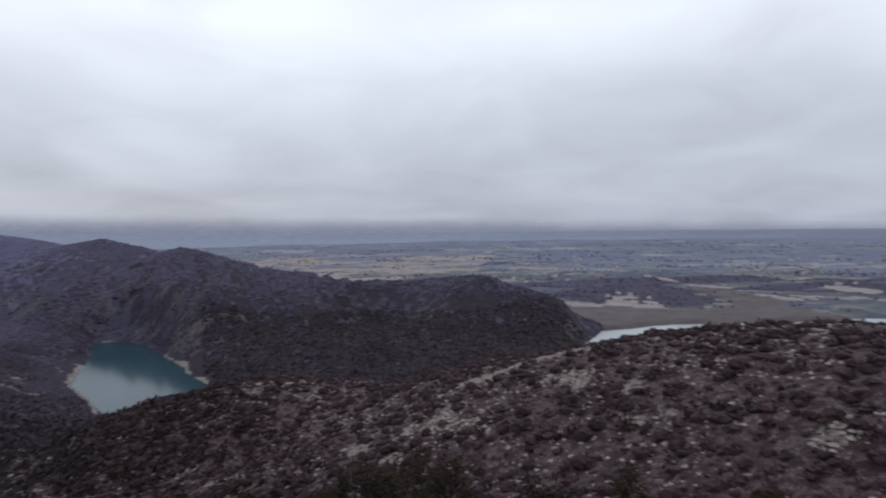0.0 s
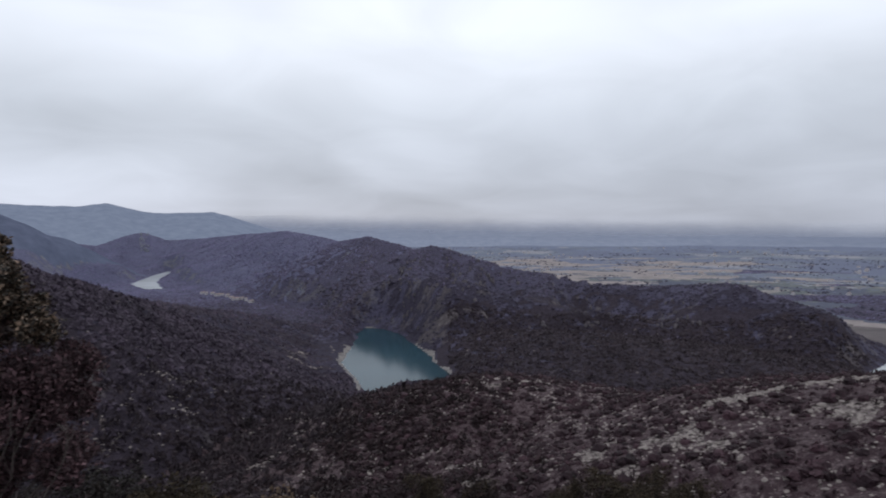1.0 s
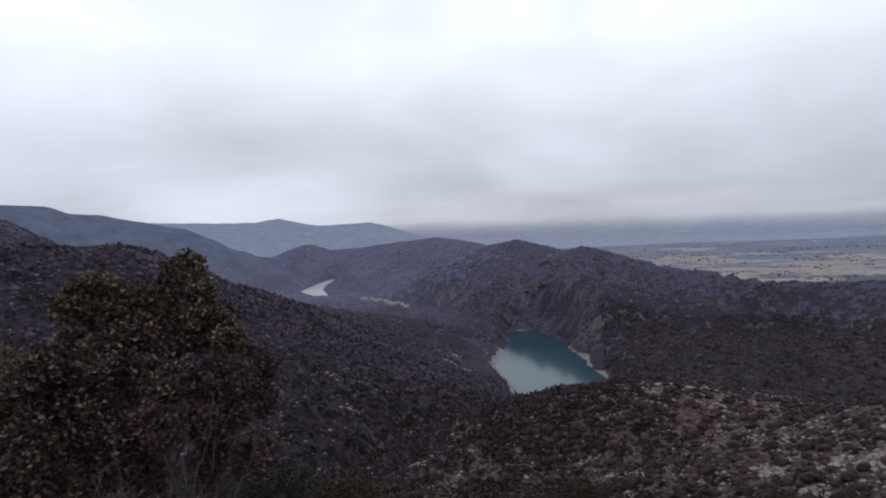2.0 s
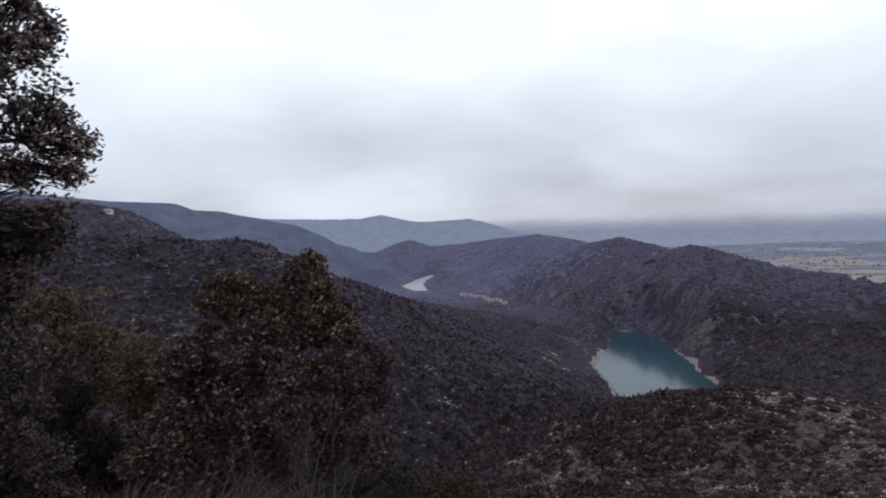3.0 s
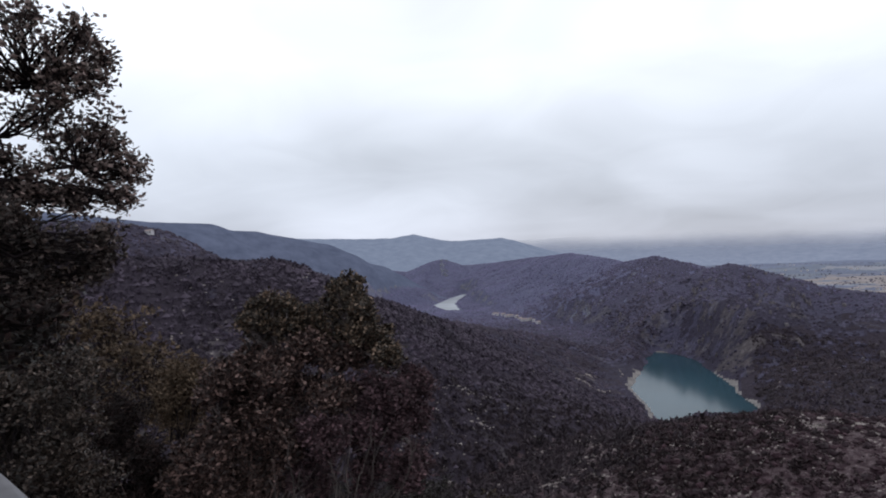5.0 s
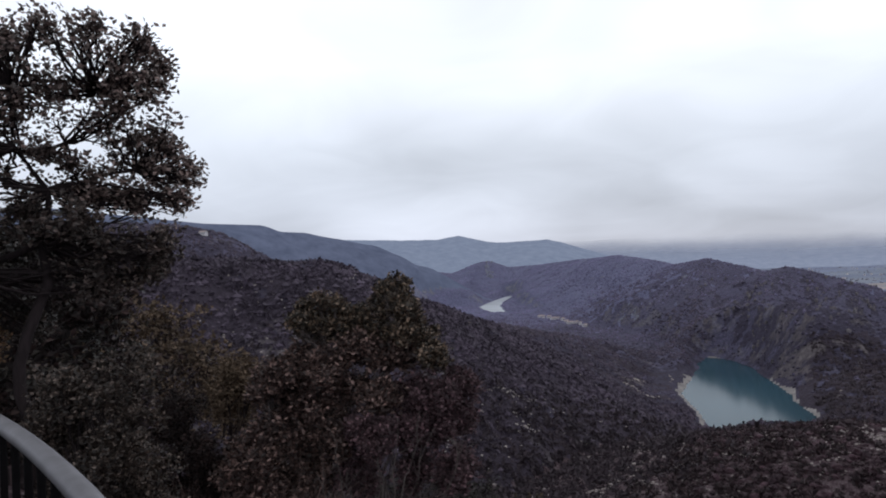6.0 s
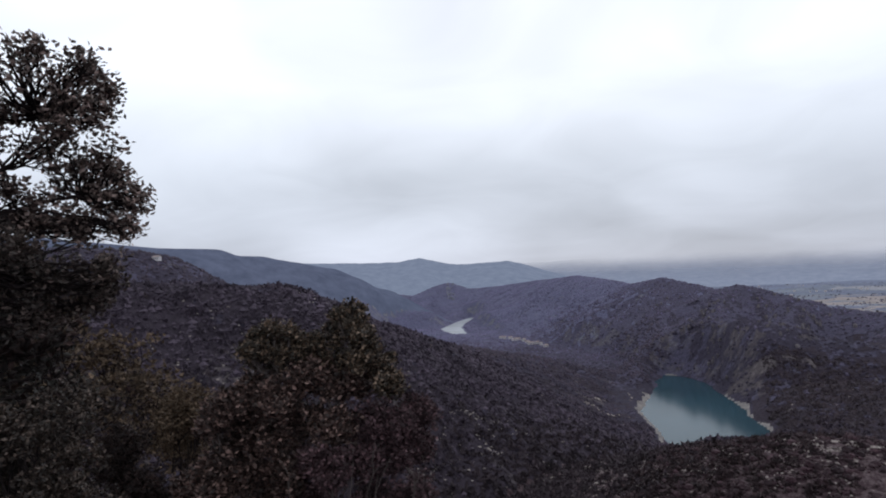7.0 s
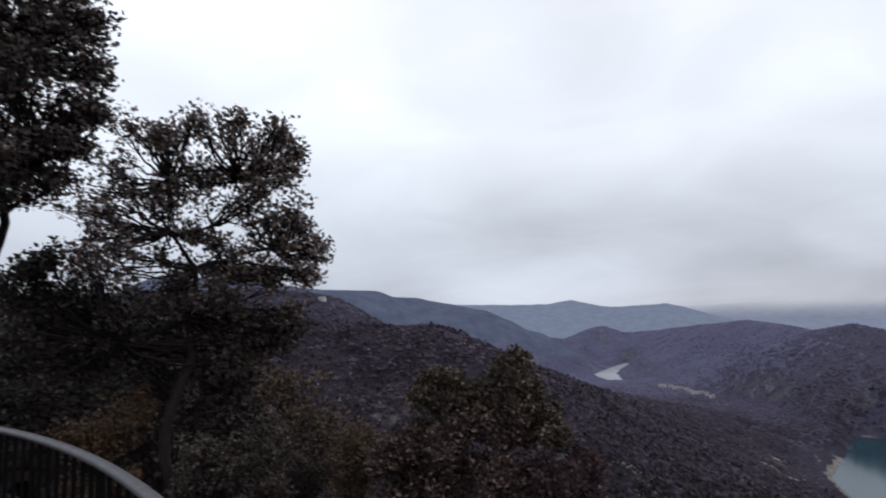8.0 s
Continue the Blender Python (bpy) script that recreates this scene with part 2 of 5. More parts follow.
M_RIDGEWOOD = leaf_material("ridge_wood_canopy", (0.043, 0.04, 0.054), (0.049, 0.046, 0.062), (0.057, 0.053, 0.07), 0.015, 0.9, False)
# Hedge trees are lightened and blued for haze as well.
M_HEDGE = leaf_material("hedge_canopy", (0.05, 0.052, 0.07), (0.07, 0.075, 0.095), (0.09, 0.098, 0.12), 0.01, 0.9, False)
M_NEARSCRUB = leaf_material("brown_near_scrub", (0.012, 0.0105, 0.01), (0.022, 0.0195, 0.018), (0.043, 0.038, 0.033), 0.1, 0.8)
M_LIME = lime_ground()
# Pale rock with distance haze mixed into its bluish colour.
M_CRAG = stone_material("pale_hazed_crag", (0.16, 0.165, 0.2), (0.3, 0.305, 0.35), 0.05)
M_SHORE = stone_material("pale_gravel_shore", (0.13, 0.12, 0.12), (0.3, 0.275, 0.265), 0.1)
M_CLIFF = stone_material("grey_cliff", (0.085, 0.075, 0.084), (0.19, 0.17, 0.182), 0.12)
M_BARK = bark_material("grey_brown_bark", (0.014, 0.01, 0.0105), (0.036, 0.026, 0.027))
M_TWIG = bark_material("dull_bare_twig", (0.045, 0.036, 0.034), (0.13, 0.107, 0.1))
M_STEM = bark_material("pale_bare_stem", (0.08, 0.065, 0.063), (0.22, 0.185, 0.18))


# ---- mesh helpers ----
def polar(az, r):
    """East and north of a bearing (degrees to the left of +y) and a distance."""
    a = np.radians(az)
    return -np.sin(a) * r, np.cos(a) * r


def mesh_np(name, verts, faces, materials, index=None, smooth=False):
    verts, faces = np.asarray(verts, np.float32), np.asarray(faces, np.int32)
    n, k = faces.shape
    me = bpy.data.meshes.new(name)
    me.vertices.add(len(verts))
    me.vertices.foreach_set("co", verts.ravel())
    me.loops.add(n * k)
    me.loops.foreach_set("vertex_index", faces.ravel())
    me.polygons.add(n)
    me.polygons.foreach_set("loop_start", np.arange(0, n * k, k, dtype=np.int32))
    if index is not None:
        me.polygons.foreach_set("material_index", np.asarray(index, np.int32))
    me.polygons.foreach_set("use_smooth", np.full(n, smooth, dtype=bool))
    for m in materials:
        me.materials.append(m)
    me.update(calc_edges=True)
    return me


def part_np(name, verts, faces, material, parent=None, label="", smooth=False):
    ob = new(name, mesh_np(name, verts, faces, [material], None, smooth))
    ob.parent = parent
    return tagged(ob, label)


def part(name, bm, material, parent=None, label="", smooth=False):
    me = bpy.data.meshes.new(name)
    for f in bm.faces:
        f.smooth = smooth
    bm.to_mesh(me)
    bm.free()
    me.materials.append(material)
    ob = new(name, me)
    ob.parent = parent
    return tagged(ob, label)


def lattice(ix, iy, seed):
    h = (ix.astype(np.int64) * 374761393 + iy.astype(np.int64) * 668265263 + seed * 1442695041) & 0x7FFFFFFF
    h = ((h ^ (h >> 13)) * 1274126177) & 0x7FFFFFFF
    return ((h ^ (h >> 16)) & 0xFFFF) / 65535.0


def vnoise(x, y, seed=0):
    ix, iy = np.floor(x), np.floor(y)
    fx, fy = x - ix, y - iy
    fx, fy = fx * fx * (3 - 2 * fx), fy * fy * (3 - 2 * fy)
    a, b = lattice(ix, iy, seed), lattice(ix + 1, iy, seed)
    c, d = lattice(ix, iy + 1, seed), lattice(ix + 1, iy + 1, seed)
    return (a + (b - a) * fx) * (1 - fy) + (c + (d - c) * fx) * fy


def fbm(x, y, size, octaves=4, seed=0):
    """Noise between about -1 and 1."""
    out, amp, total = 0.0, 1.0, 0.0
    for i in range(octaves):
        out = out + amp * (2 * vnoise(x / size + 31 * i, y / size - 17 * i, seed + i) - 1)
        total += amp
        amp, size = amp * 0.5, size * 0.5
    return out / total


def step(v, low, high):
    t = np.clip((v - low) / (high - low), 0, 1)
    return t * t * (3 - 2 * t)


# ---- the land ----
TERRACE = (-4.35, -13.0, 14.015)  # the lookout's round terrace: centre and radius

# crest lines: bearing, distance, height
SPUR = [(-95, 150, -6), (-65, 160, -15), (-50.6, 170, -22), (-46.2, 174, -24), (-41.8, 180, -27), (-35.6, 195, -34.5), (-29.8, 205, -40),
        (-25.8, 212, -47), (-20.6, 220, -53), (-16.8, 230, -59.5), (-13.1, 238, -65.7), (-9.9, 244, -67), (-6.8, 250, -65), (-2.6, 258, -64.8),
        (0.9, 265, -64), (3.8, 275, -68.5), (6.7, 285, -74), (11.2, 300, -83), (15, 320, -97), (20, 340, -114)]
FOOT = [(6, 790, -136), (0, 730, -124), (-6, 690, -119), (-12, 660, -119), (-18, 650, -124), (-24, 640, -138)]
SHOULDER = [(75, 420, 14), (62, 430, 9), (53.6, 440, 4.5), (51.7, 445, 3), (49.2, 450, 2.5), (47.5, 465, -4.5), (44.7, 490, -18.5), (40.6, 550, -38), (37.4, 600, -62),
            (33, 690, -102), (28, 760, -139)]
HOUSE_HILL = [(80, 800, 46), (66, 850, 62), (61.2, 880, 60), (59.0, 900, 54), (57.7, 915, 43), (55.9, 935, 26), (54.1, 960, 12), (51, 1000, -16), (46, 1100, -60), (41, 1250, -110)]
SECOND = [(72, 1800, 170), (59, 1950, 133), (54.5, 2000, 129), (52.6, 2000, 106), (50.7, 2020, 103), (47.7, 2050, 81), (44.7, 2080, 58), (42.1, 2100, 5), (40, 2120, -38), (37, 2150, -100)]
MAIN = [(41, 2900, -52), (38, 2850, -62), (35.8, 2800, -76), (34.9, 2770, -45), (34.3, 2755, -24), (33.7, 2750, -17), (33.0, 2740, -29), (32.3, 2730, -47), (31, 2710, -45), (28.8, 2650, -41), (25.6, 2350, -24), (21.8, 1950, -10),
        (19.3, 1760, -23), (17.2, 1600, -37), (14.5, 1400, -21), (12.5, 1330, -33), (10.2, 1260, -46), (8.45, 1200, -37), (6.5, 1160, -46), (4.9, 1130, -56), (1.9, 1090, -69), (-1.5, 1045, -77),
        (-6.5, 990, -86), (-10.1, 960, -88)]
MIDDLE = [(45, 1700, -50), (41.2, 1800, -46), (38.6, 1850, -50), (36.5, 1880, -50), (35.6, 1900, -58), (35.2, 1910, -90)]
# steep lower wall of the ridge above the lake, and the spurs that run down from its humps
WALL = [(27, 1900, -96), (23.5, 1620, -92), (20.5, 1400, -100), (18, 1220, -112), (15.4, 1120, -103), (14, 1080, -92), (12.3, 1000, -81), (9.3, 890, -70), (7.5, 850, -69), (5.5, 850, -75), (3, 850, -88), (-3, 830, -104), (-9, 800, -108), (-15, 770, -112)]
RIBS = [[(21.8, 1940, -14), (20.2, 1700, -45), (19.2, 1400, -92), (18.6, 1180, -128)], [(14.5, 1400, -24), (14.9, 1260, -48), (14.3, 1100, -84)], [(8.45, 1200, -40), (9.8, 1090, -58), (10.6, 950, -92)],
        [(4.0, 1110, -60), (5.5, 980, -80), (6.3, 860, -106)], [(-3, 1020, -82), (-1.5, 900, -96), (-0.5, 800, -114)], [(25.6, 2340, -28), (24.2, 2000, -62), (23.2, 1700, -98), (22.6, 1500, -128)]]
TAIL = [(-9, 965, -88), (-12, 945, -86), (-15.4, 920, -79), (-18, 880, -74), (-20.7, 850, -86.5), (-23, 825, -92), (-25.3, 800, -100), (-26.6, 790, -112), (-27.8, 780, -128), (-29.4, 765, -146)]
FLANK = [(40.6, 550, -38), (37, 620, -58), (33, 690, -75), (28, 800, -100), (25, 850, -115), (20, 890, -138), (18, 880, -148)]
BENCH = [(44, 380, -72), (36, 400, -82), (29, 430, -94), (24, 450, -113)]
LAKE = [(6.8, 630), (7.7, 663), (8.3, 690), (8.9, 732), (9.5, 760), (11.1, 853), (12.7, 908), (14.0, 930), (15.1, 925), (15.7, 880), (15.7, 845), (16.5, 761), (17.0, 678), (16.1, 634),
        (15.5, 597), (15.0, 560), (14.0, 555), (12.9, 570), (11.4, 590), (10.0, 588), (8.6, 590), (7.6, 598)]
RESERVOIR = [(-27, 740), (-28.4, 820), (-29.1, 862), (-31.8, 892), (-35, 938), (-38.4, 965), (-41.9, 988), (-46.1, 1042), (-49, 1097), (-56, 1180), (-58, 760), (-45, 690), (-32, 690)]
RIVER = [(34.7, 1858), (33.5, 1680), (32.0, 1662), (32.5, 1894), (32.2, 2059), (31.3, 2284), (31.6, 2385), (33.1, 2142)]
# stands of wood, fields and bare banks on the plain: bearing, distance
WOODLOT = [(-25, 1218), (-28.5, 1610), (-33.1, 1640), (-37.8, 1300), (-40.2, 1172), (-35, 1085), (-31, 1110), (-28.9, 1145)]
STUBBLE = [(-29.9, 1090), (-29.9, 1230), (-32.3, 1240), (-32.5, 1060)]
MEADOW = [(-27.5, 850), (-27.9, 970), (-34.2, 1055), (-40, 1120), (-38.5, 1230), (-37.4, 1310), (-37.6, 1440), (-43, 1305), (-46, 1063), (-52, 1000), (-45, 900)]
STRIPS = [[(-33.4, 1730), (-33.2, 1680), (-36.6, 1440), (-39.9, 1400), (-39.8, 1440), (-36.6, 1495)], [(-26, 1090), (-26, 1120), (-29.6, 1085), (-29.6, 1060)],
          [(-32.9, 1075), (-33, 1160), (-34.4, 1150), (-34.5, 1065)], [(-46.5, 1480), (-47.5, 1560), (-50.5, 1440), (-50.5, 1370)], [(-48, 1340), (-48, 1365), (-53, 1300), (-53, 1270)],
          [(-41.5, 1310), (-42, 1350), (-45, 1270), (-45, 1235)], [(-21, 1930), (-20, 2020), (-25, 1990), (-25, 1890)]]


# limestone outcrops on the spur: bearing, distance, half width in degrees, half depth in metres
OUTCROPS = [(-4.3, 165, 3.2, 12), (-7.9, 143, 2.4, 8), (-13.2, 159, 2.6, 13), (-18.1, 188, 4.5, 10), (-24.2, 190, 4.5, 8), (-26.2, 156, 2.2, 9), (4.1, 170, 1.6, 14), (-17.7, 143, 2.2, 8),
            (0.9, 268, 2.4, 10), (-34.2, 126, 2.6, 6), (-41.8, 116, 2.6, 5), (-30.8, 139, 2.6, 6), (-47.5, 108, 2, 5), (21.4, 600, 0.9, 14), (20.4, 715, 0.6, 9)]


def points(line):
    return np.array([polar(az, r) for az, r, *_ in line])


def crest(x, y, line, slope, width, gully=0.0, seed=0):
    """Height of the ridge along a crest line at each place; far below ground out of its reach."""
    xy, z = points(line), np.array([p[2] for p in line])
    best = np.full(x.shape, -1e4)
    reach = (z.max() + 175 + gully) / slope + width
    near = (x > xy[:, 0].min() - reach) & (x < xy[:, 0].max() + reach) & (y > xy[:, 1].min() - reach) & (y < xy[:, 1].max() + reach)
    x, y = x[near], y[near]
    top = np.full(x.shape, -1e4)
    rough = gully * fbm(x, y, 120, 5, seed) if gully else 0.0
    for (ax, ay), (bx, by), za, zb in zip(xy[:-1], xy[1:], z[:-1], z[1:]):
        dx, dy = bx - ax, by - ay
        t = np.clip(((x - ax) * dx + (y - ay) * dy) / (dx * dx + dy * dy), 0, 1)
        d = np.hypot(x - ax - t * dx, y - ay - t * dy)
        fall = slope * (np.sqrt(d * d + width * width) - width)
        if gully:
            fall = fall + step(d, 15, 150) * rough
        top = np.maximum(top, za + t * (zb - za) - fall)
    best[near] = top
    return best


def basin(x, y, line):
    """Distance to a shore line, below nought inside it."""
    xy = points(line)
    out = np.full(x.shape, 1e9)
    near = (x > xy[:, 0].min() - 90) & (x < xy[:, 0].max() + 90) & (y > xy[:, 1].min() - 90) & (y < xy[:, 1].max() + 90)
    x, y = x[near], y[near]
    d, inside = np.full(x.shape, 1e9), np.zeros(x.shape, bool)
    for (ax, ay), (bx, by) in zip(xy, np.roll(xy, -1, 0)):
        dx, dy = bx - ax, by - ay
        t = np.clip(((x - ax) * dx + (y - ay) * dy) / (dx * dx + dy * dy), 0, 1)
        d = np.minimum(d, np.hypot(x - ax - t * dx, y - ay - t * dy))
        cut = (ay > y) != (by > y)
        inside ^= cut & (x < (bx - ax) * (y - ay) / (by - ay + 1e-12) + ax)
    out[near] = np.where(inside, -d, d)
    return out


def smax(a, b, k):
    return 0.5 * (a + b + np.sqrt((a - b) ** 2 + k * k)) - 0.0


def outcrop(x, y, az, r):
    """Above nought where bare rock shows."""
    best = np.full(x.shape, -9.0)
    for a, d, wa, wr in OUTCROPS:
        best = np.maximum(best, 1 - ((az - a) / wa) ** 2 - ((r - d) / wr) ** 2)
    return np.maximum(best, -1.5) + 3.2 * fbm(x, y, 6, 4, 127) - 0.6


def land(x, y):
    """Height of the ground, and its kind: 0 scrub, 1 wood, 2 fields, 3 dark oak wood, 4 far wood, 5 stubble, 6 bare
    land,
    7 limestone, 8 wood on the ridge's far end, 9 wood along its crest,
    10 distant hazy land, 11 hazy fields, 12 pale shore. Kinds 4 and 8 to 11 have haze put into their colour."""
    r, az = np.hypot(x, y), np.degrees(np.arctan2(-x, y))
    out = np.hypot(x - TERRACE[0], y - TERRACE[1]) - TERRACE[2]
    o = np.maximum(out, 0)
    fall = 1 - step(az, 50, 112) * 1.12 - step(-az, 70, 120) * 1.12
    home = -0.7 * step(out, -0.6, 0.5) - fall * 225 * (1 - np.exp(-o / 425)) - 0.5 * step(-out, 0.2, 0.6)
    home = home + step(o, 2, 40) * (0.5 * fbm(x, y, 9, 4, 3) + 2.5 * fbm(x, y, 60, 3, 5))
    spur = crest(x, y, SPUR, 0.42, 45) - 2.6 + step(o, 30, 90) * 1.5 * fbm(x, y, 26, 5, 11)
    shoulder = crest(x, y, SHOULDER, 0.72, 28, 5, 21) + 1.5 * fbm(x, y, 40, 3, 23)
    house = crest(x, y, HOUSE_HILL, 0.68, 28, 10, 31)
    second = crest(x, y, SECOND, 0.55, 40, 22, 41)
    main = crest(x, y, MAIN, 0.42, 22, 16, 51) + 1.2 * fbm(x, y, 60, 4, 53)
    wall = crest(x, y, WALL, 0.62, 26, 12, 73)
    for line in RIBS:
        main = smax(main, crest(x, y, line, 0.6, 14, 7, 75), 5)
    main = smax(main, wall, 8)
    furrow = step(main, WATER + 8, WATER + 45) * (1 - step(main, -66, -40)) * step(az, -22, -8) * (1 - step(az, 24, 30))
    main = main - furrow * 9 * np.abs(fbm(az + 0.02 * (r - 1000) * fbm(x, y, 90, 2, 77), 0 * az, 1.5, 3, 79))
    main = np.maximum(main, crest(x, y, TAIL, 0.6, 25, 5, 55))
    main = np.maximum(main, crest(x, y, MIDDLE, 0.5, 25, 8, 59))
    flank = np.maximum(crest(x, y, FLANK, 0.55, 40, 5, 25), crest(x, y, BENCH, 0.5, 40, 4, 27))
    shoulder = smax(shoulder, flank, 8)
    foot = crest(x, y, FOOT, 0.2, 60, 5, 57)
    plain = -146.5 + 3.5 * fbm(x, y, 500, 3, 61) + 70 * step(r, 2300, 5400)
    near = smax(home, spur, 6)
    hills = np.maximum(np.maximum(shoulder, house), np.maximum(second, np.maximum(main, foot)))
    z = smax(np.maximum(near, hills), plain, 4)
    rim = np.interp(az, [17, 20, 23, 28, 31, 34, 42], [960, 1090, 1230, 1440, 1900, 1900, 1800])
    open_floor = step(az, 15.5, 19) * (1 - step(az, 38, 42)) * step(r, 900, 1000) * (1 - step(r, rim, rim + 160))
    z = z * (1 - open_floor) + np.minimum(z, WATER + 2.5) * open_floor
    lake, res, riv = basin(x, y, LAKE), basin(x, y, RESERVOIR), basin(x, y, RIVER)
    wobble = 5 * fbm(x, y, 35, 3, 71)
    bank = np.minimum(np.minimum(lake, res), riv) + np.where(r > 1500, 0, wobble)
    floor = WATER - 5 + 5 * step(bank, -30, 0) + 3.0 * step(bank, 0, 22)
    z = np.where(bank < 0, floor, np.maximum(z, WATER + 0.6) * step(bank, 0, 55) + np.minimum(z, WATER + 1 + 0.35 * bank) * (1 - step(bank, 0, 55)))
    kind = np.where((plain + 3 > np.maximum(near, hills)) & (r > 600), 2, np.where(np.maximum(spur, home) + 1 > hills, 0, 1))
    kind = np.where((kind == 2) & (az > 9) & (r < 3400), 1, kind)
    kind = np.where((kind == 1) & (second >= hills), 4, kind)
    # Distance bands with ragged edges; farther ones use the haze-coloured ground.
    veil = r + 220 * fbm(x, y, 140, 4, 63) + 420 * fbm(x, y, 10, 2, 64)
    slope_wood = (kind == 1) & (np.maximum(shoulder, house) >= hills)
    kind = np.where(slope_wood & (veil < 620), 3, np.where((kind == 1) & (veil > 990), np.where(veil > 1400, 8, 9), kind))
    # Ridge foot takes darker ground, in place of a steep slope's shade.
    kind = np.where((kind == 1) & (az < 8) & (veil < 860) & (main < -98), 3, kind)
    soft = 0.2 * fbm(x, y, 160, 4, 65)
    drift = fbm(x * 0.6 + y * 0.25, y * 1.2, 170, 4, 67)
    strip = fbm(x * 0.8 + y * 0.3, y * 2.2 - x * 0.4, 120, 3, 69)
    ragged = 26 * fbm(x, y, 60, 4, 83)
    fields = kind == 2
    pale = (drift + 0.8 * strip > 0.02) & (az < 6) & (az > -18 + 14 * soft) & (r > 1500) & (r < 2900 + 500 * soft)
    pale |= (drift + 0.9 * strip > 0.5) & (az < -16) & (r > 1650) & (r < 2700)
    for line in STRIPS + [STUBBLE]:
        pale |= basin(x, y, line) + ragged < 0
    taupe = (basin(x, y, MEADOW) + 1.4 * ragged < 0) | (az < -24) & (r < 1060 + 150 * soft)
    dark = (basin(x, y, WOODLOT) + 1.6 * ragged < 0) | (fbm(x * 0.5, y * 1.6, 260, 4, 87) > 0.16) & (az < -18) & (r > 1380) & (r < 2300)
    # Farther fields switch to colours with more haze painted in.
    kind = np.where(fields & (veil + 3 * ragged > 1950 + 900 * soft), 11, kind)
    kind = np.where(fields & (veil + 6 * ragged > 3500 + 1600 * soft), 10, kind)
    kind = np.where(fields & taupe, 6, kind)
    kind = np.where(fields & dark, 9, kind)
    kind = np.where(fields & pale, 5, kind)
    kind = np.where((outcrop(x, y, az, r) > 0) & (r < 760), 7, kind)
    beach = (bank > -6) & (bank < 2.5 + 5 * fbm(x, y, 30, 2, 89)) & (lake < 40)
    beach &= (az > 14.6) & (r < 780) & (r > 545) | (az < 9.9) & (r > 612) & (r < 790) | (np.abs(az - 14) < 0.5) & (r > 920)
    kind = np.where(beach, 12, kind)
    return z, kind


def height(x, y):
    return land(np.atleast_1d(np.asarray(x, float)), np.atleast_1d(np.asarray(y, float)))[0]


def build_ground():
    fine = np.concatenate([np.linspace(-60, -31, 70), np.linspace(-31, 40, 310)[1:], np.linspace(40, 95, 140)[1:]])
    coarse = np.linspace(95, 300, 70)[1:-1]
    az = np.concatenate([fine, coarse])
    rad = np.concatenate([[0.05], np.geomspace(0.8, 4950, 400)])
    rad = np.unique(np.concatenate([rad[(rad < 520) | (rad > 960)], np.linspace(520, 960, 130), np.linspace(985, 3000, 120)]))
    A, R = np.meshgrid(az, rad)
    x, y = polar(A, R)
    z, kind = land(x, y)
    verts = np.stack([x, y, z], -1).reshape(-1, 3)
    n, m = len(rad), len(az)
    i, j = np.meshgrid(np.arange(n - 1), np.arange(m), indexing="ij")
    a, b = i * m + j, i * m + (j + 1) % m
    faces = np.stack([a, a + m, b + m, b], -1).reshape(-1, 4)
    index = kind[:-1].ravel()
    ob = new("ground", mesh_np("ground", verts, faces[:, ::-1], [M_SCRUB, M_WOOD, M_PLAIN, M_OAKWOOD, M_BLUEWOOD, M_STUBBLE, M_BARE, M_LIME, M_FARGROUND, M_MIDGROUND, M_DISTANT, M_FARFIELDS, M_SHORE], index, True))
    tagged(ob, "stony scrub hillsides, wooded ridges and fields falling to a valley", "ground", kind="structure")


build_ground()


def water(name, line, material, label):
    xy = points(line)
    mid = xy.mean(0)
    d = xy - mid
    xy = mid + d * (1 + 14 / np.linalg.norm(d, axis=1, keepdims=True))
    bm = bmesh.new()
    f = bm.faces.new([bm.verts.new((x, y, WATER)) for x, y in xy])
    f.normal_update()
    if f.normal.z < 0:
        f.normal_flip()
    bmesh.ops.triangulate(bm, faces=[f])
    ob = part(name, bm, material)
    tagged(ob, label, "water", kind="structure")


water("lake_water", LAKE, M_LAKE, "still teal lake water between wooded slopes")
water("reservoir_water", RESERVOIR, M_RIVER, "pale grey reservoir water beside bare banks")
water("river_water", RIVER, M_RIVER, "pale bend of river water in the valley")


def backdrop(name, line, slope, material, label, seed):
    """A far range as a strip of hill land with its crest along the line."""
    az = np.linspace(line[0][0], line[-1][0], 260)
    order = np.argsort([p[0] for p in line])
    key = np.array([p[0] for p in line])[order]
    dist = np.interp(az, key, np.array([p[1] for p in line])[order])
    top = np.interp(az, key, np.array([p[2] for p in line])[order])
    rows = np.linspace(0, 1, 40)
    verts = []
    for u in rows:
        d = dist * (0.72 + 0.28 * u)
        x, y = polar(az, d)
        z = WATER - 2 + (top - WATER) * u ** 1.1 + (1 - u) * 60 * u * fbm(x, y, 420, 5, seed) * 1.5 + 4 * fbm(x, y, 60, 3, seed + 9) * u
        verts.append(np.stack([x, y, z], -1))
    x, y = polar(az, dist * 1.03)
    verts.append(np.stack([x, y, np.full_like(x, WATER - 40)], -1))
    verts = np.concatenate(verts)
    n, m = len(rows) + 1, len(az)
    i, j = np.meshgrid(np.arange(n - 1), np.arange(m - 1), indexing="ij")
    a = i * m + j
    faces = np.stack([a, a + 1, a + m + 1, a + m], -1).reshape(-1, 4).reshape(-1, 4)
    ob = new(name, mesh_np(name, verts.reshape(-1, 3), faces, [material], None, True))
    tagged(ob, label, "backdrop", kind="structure")


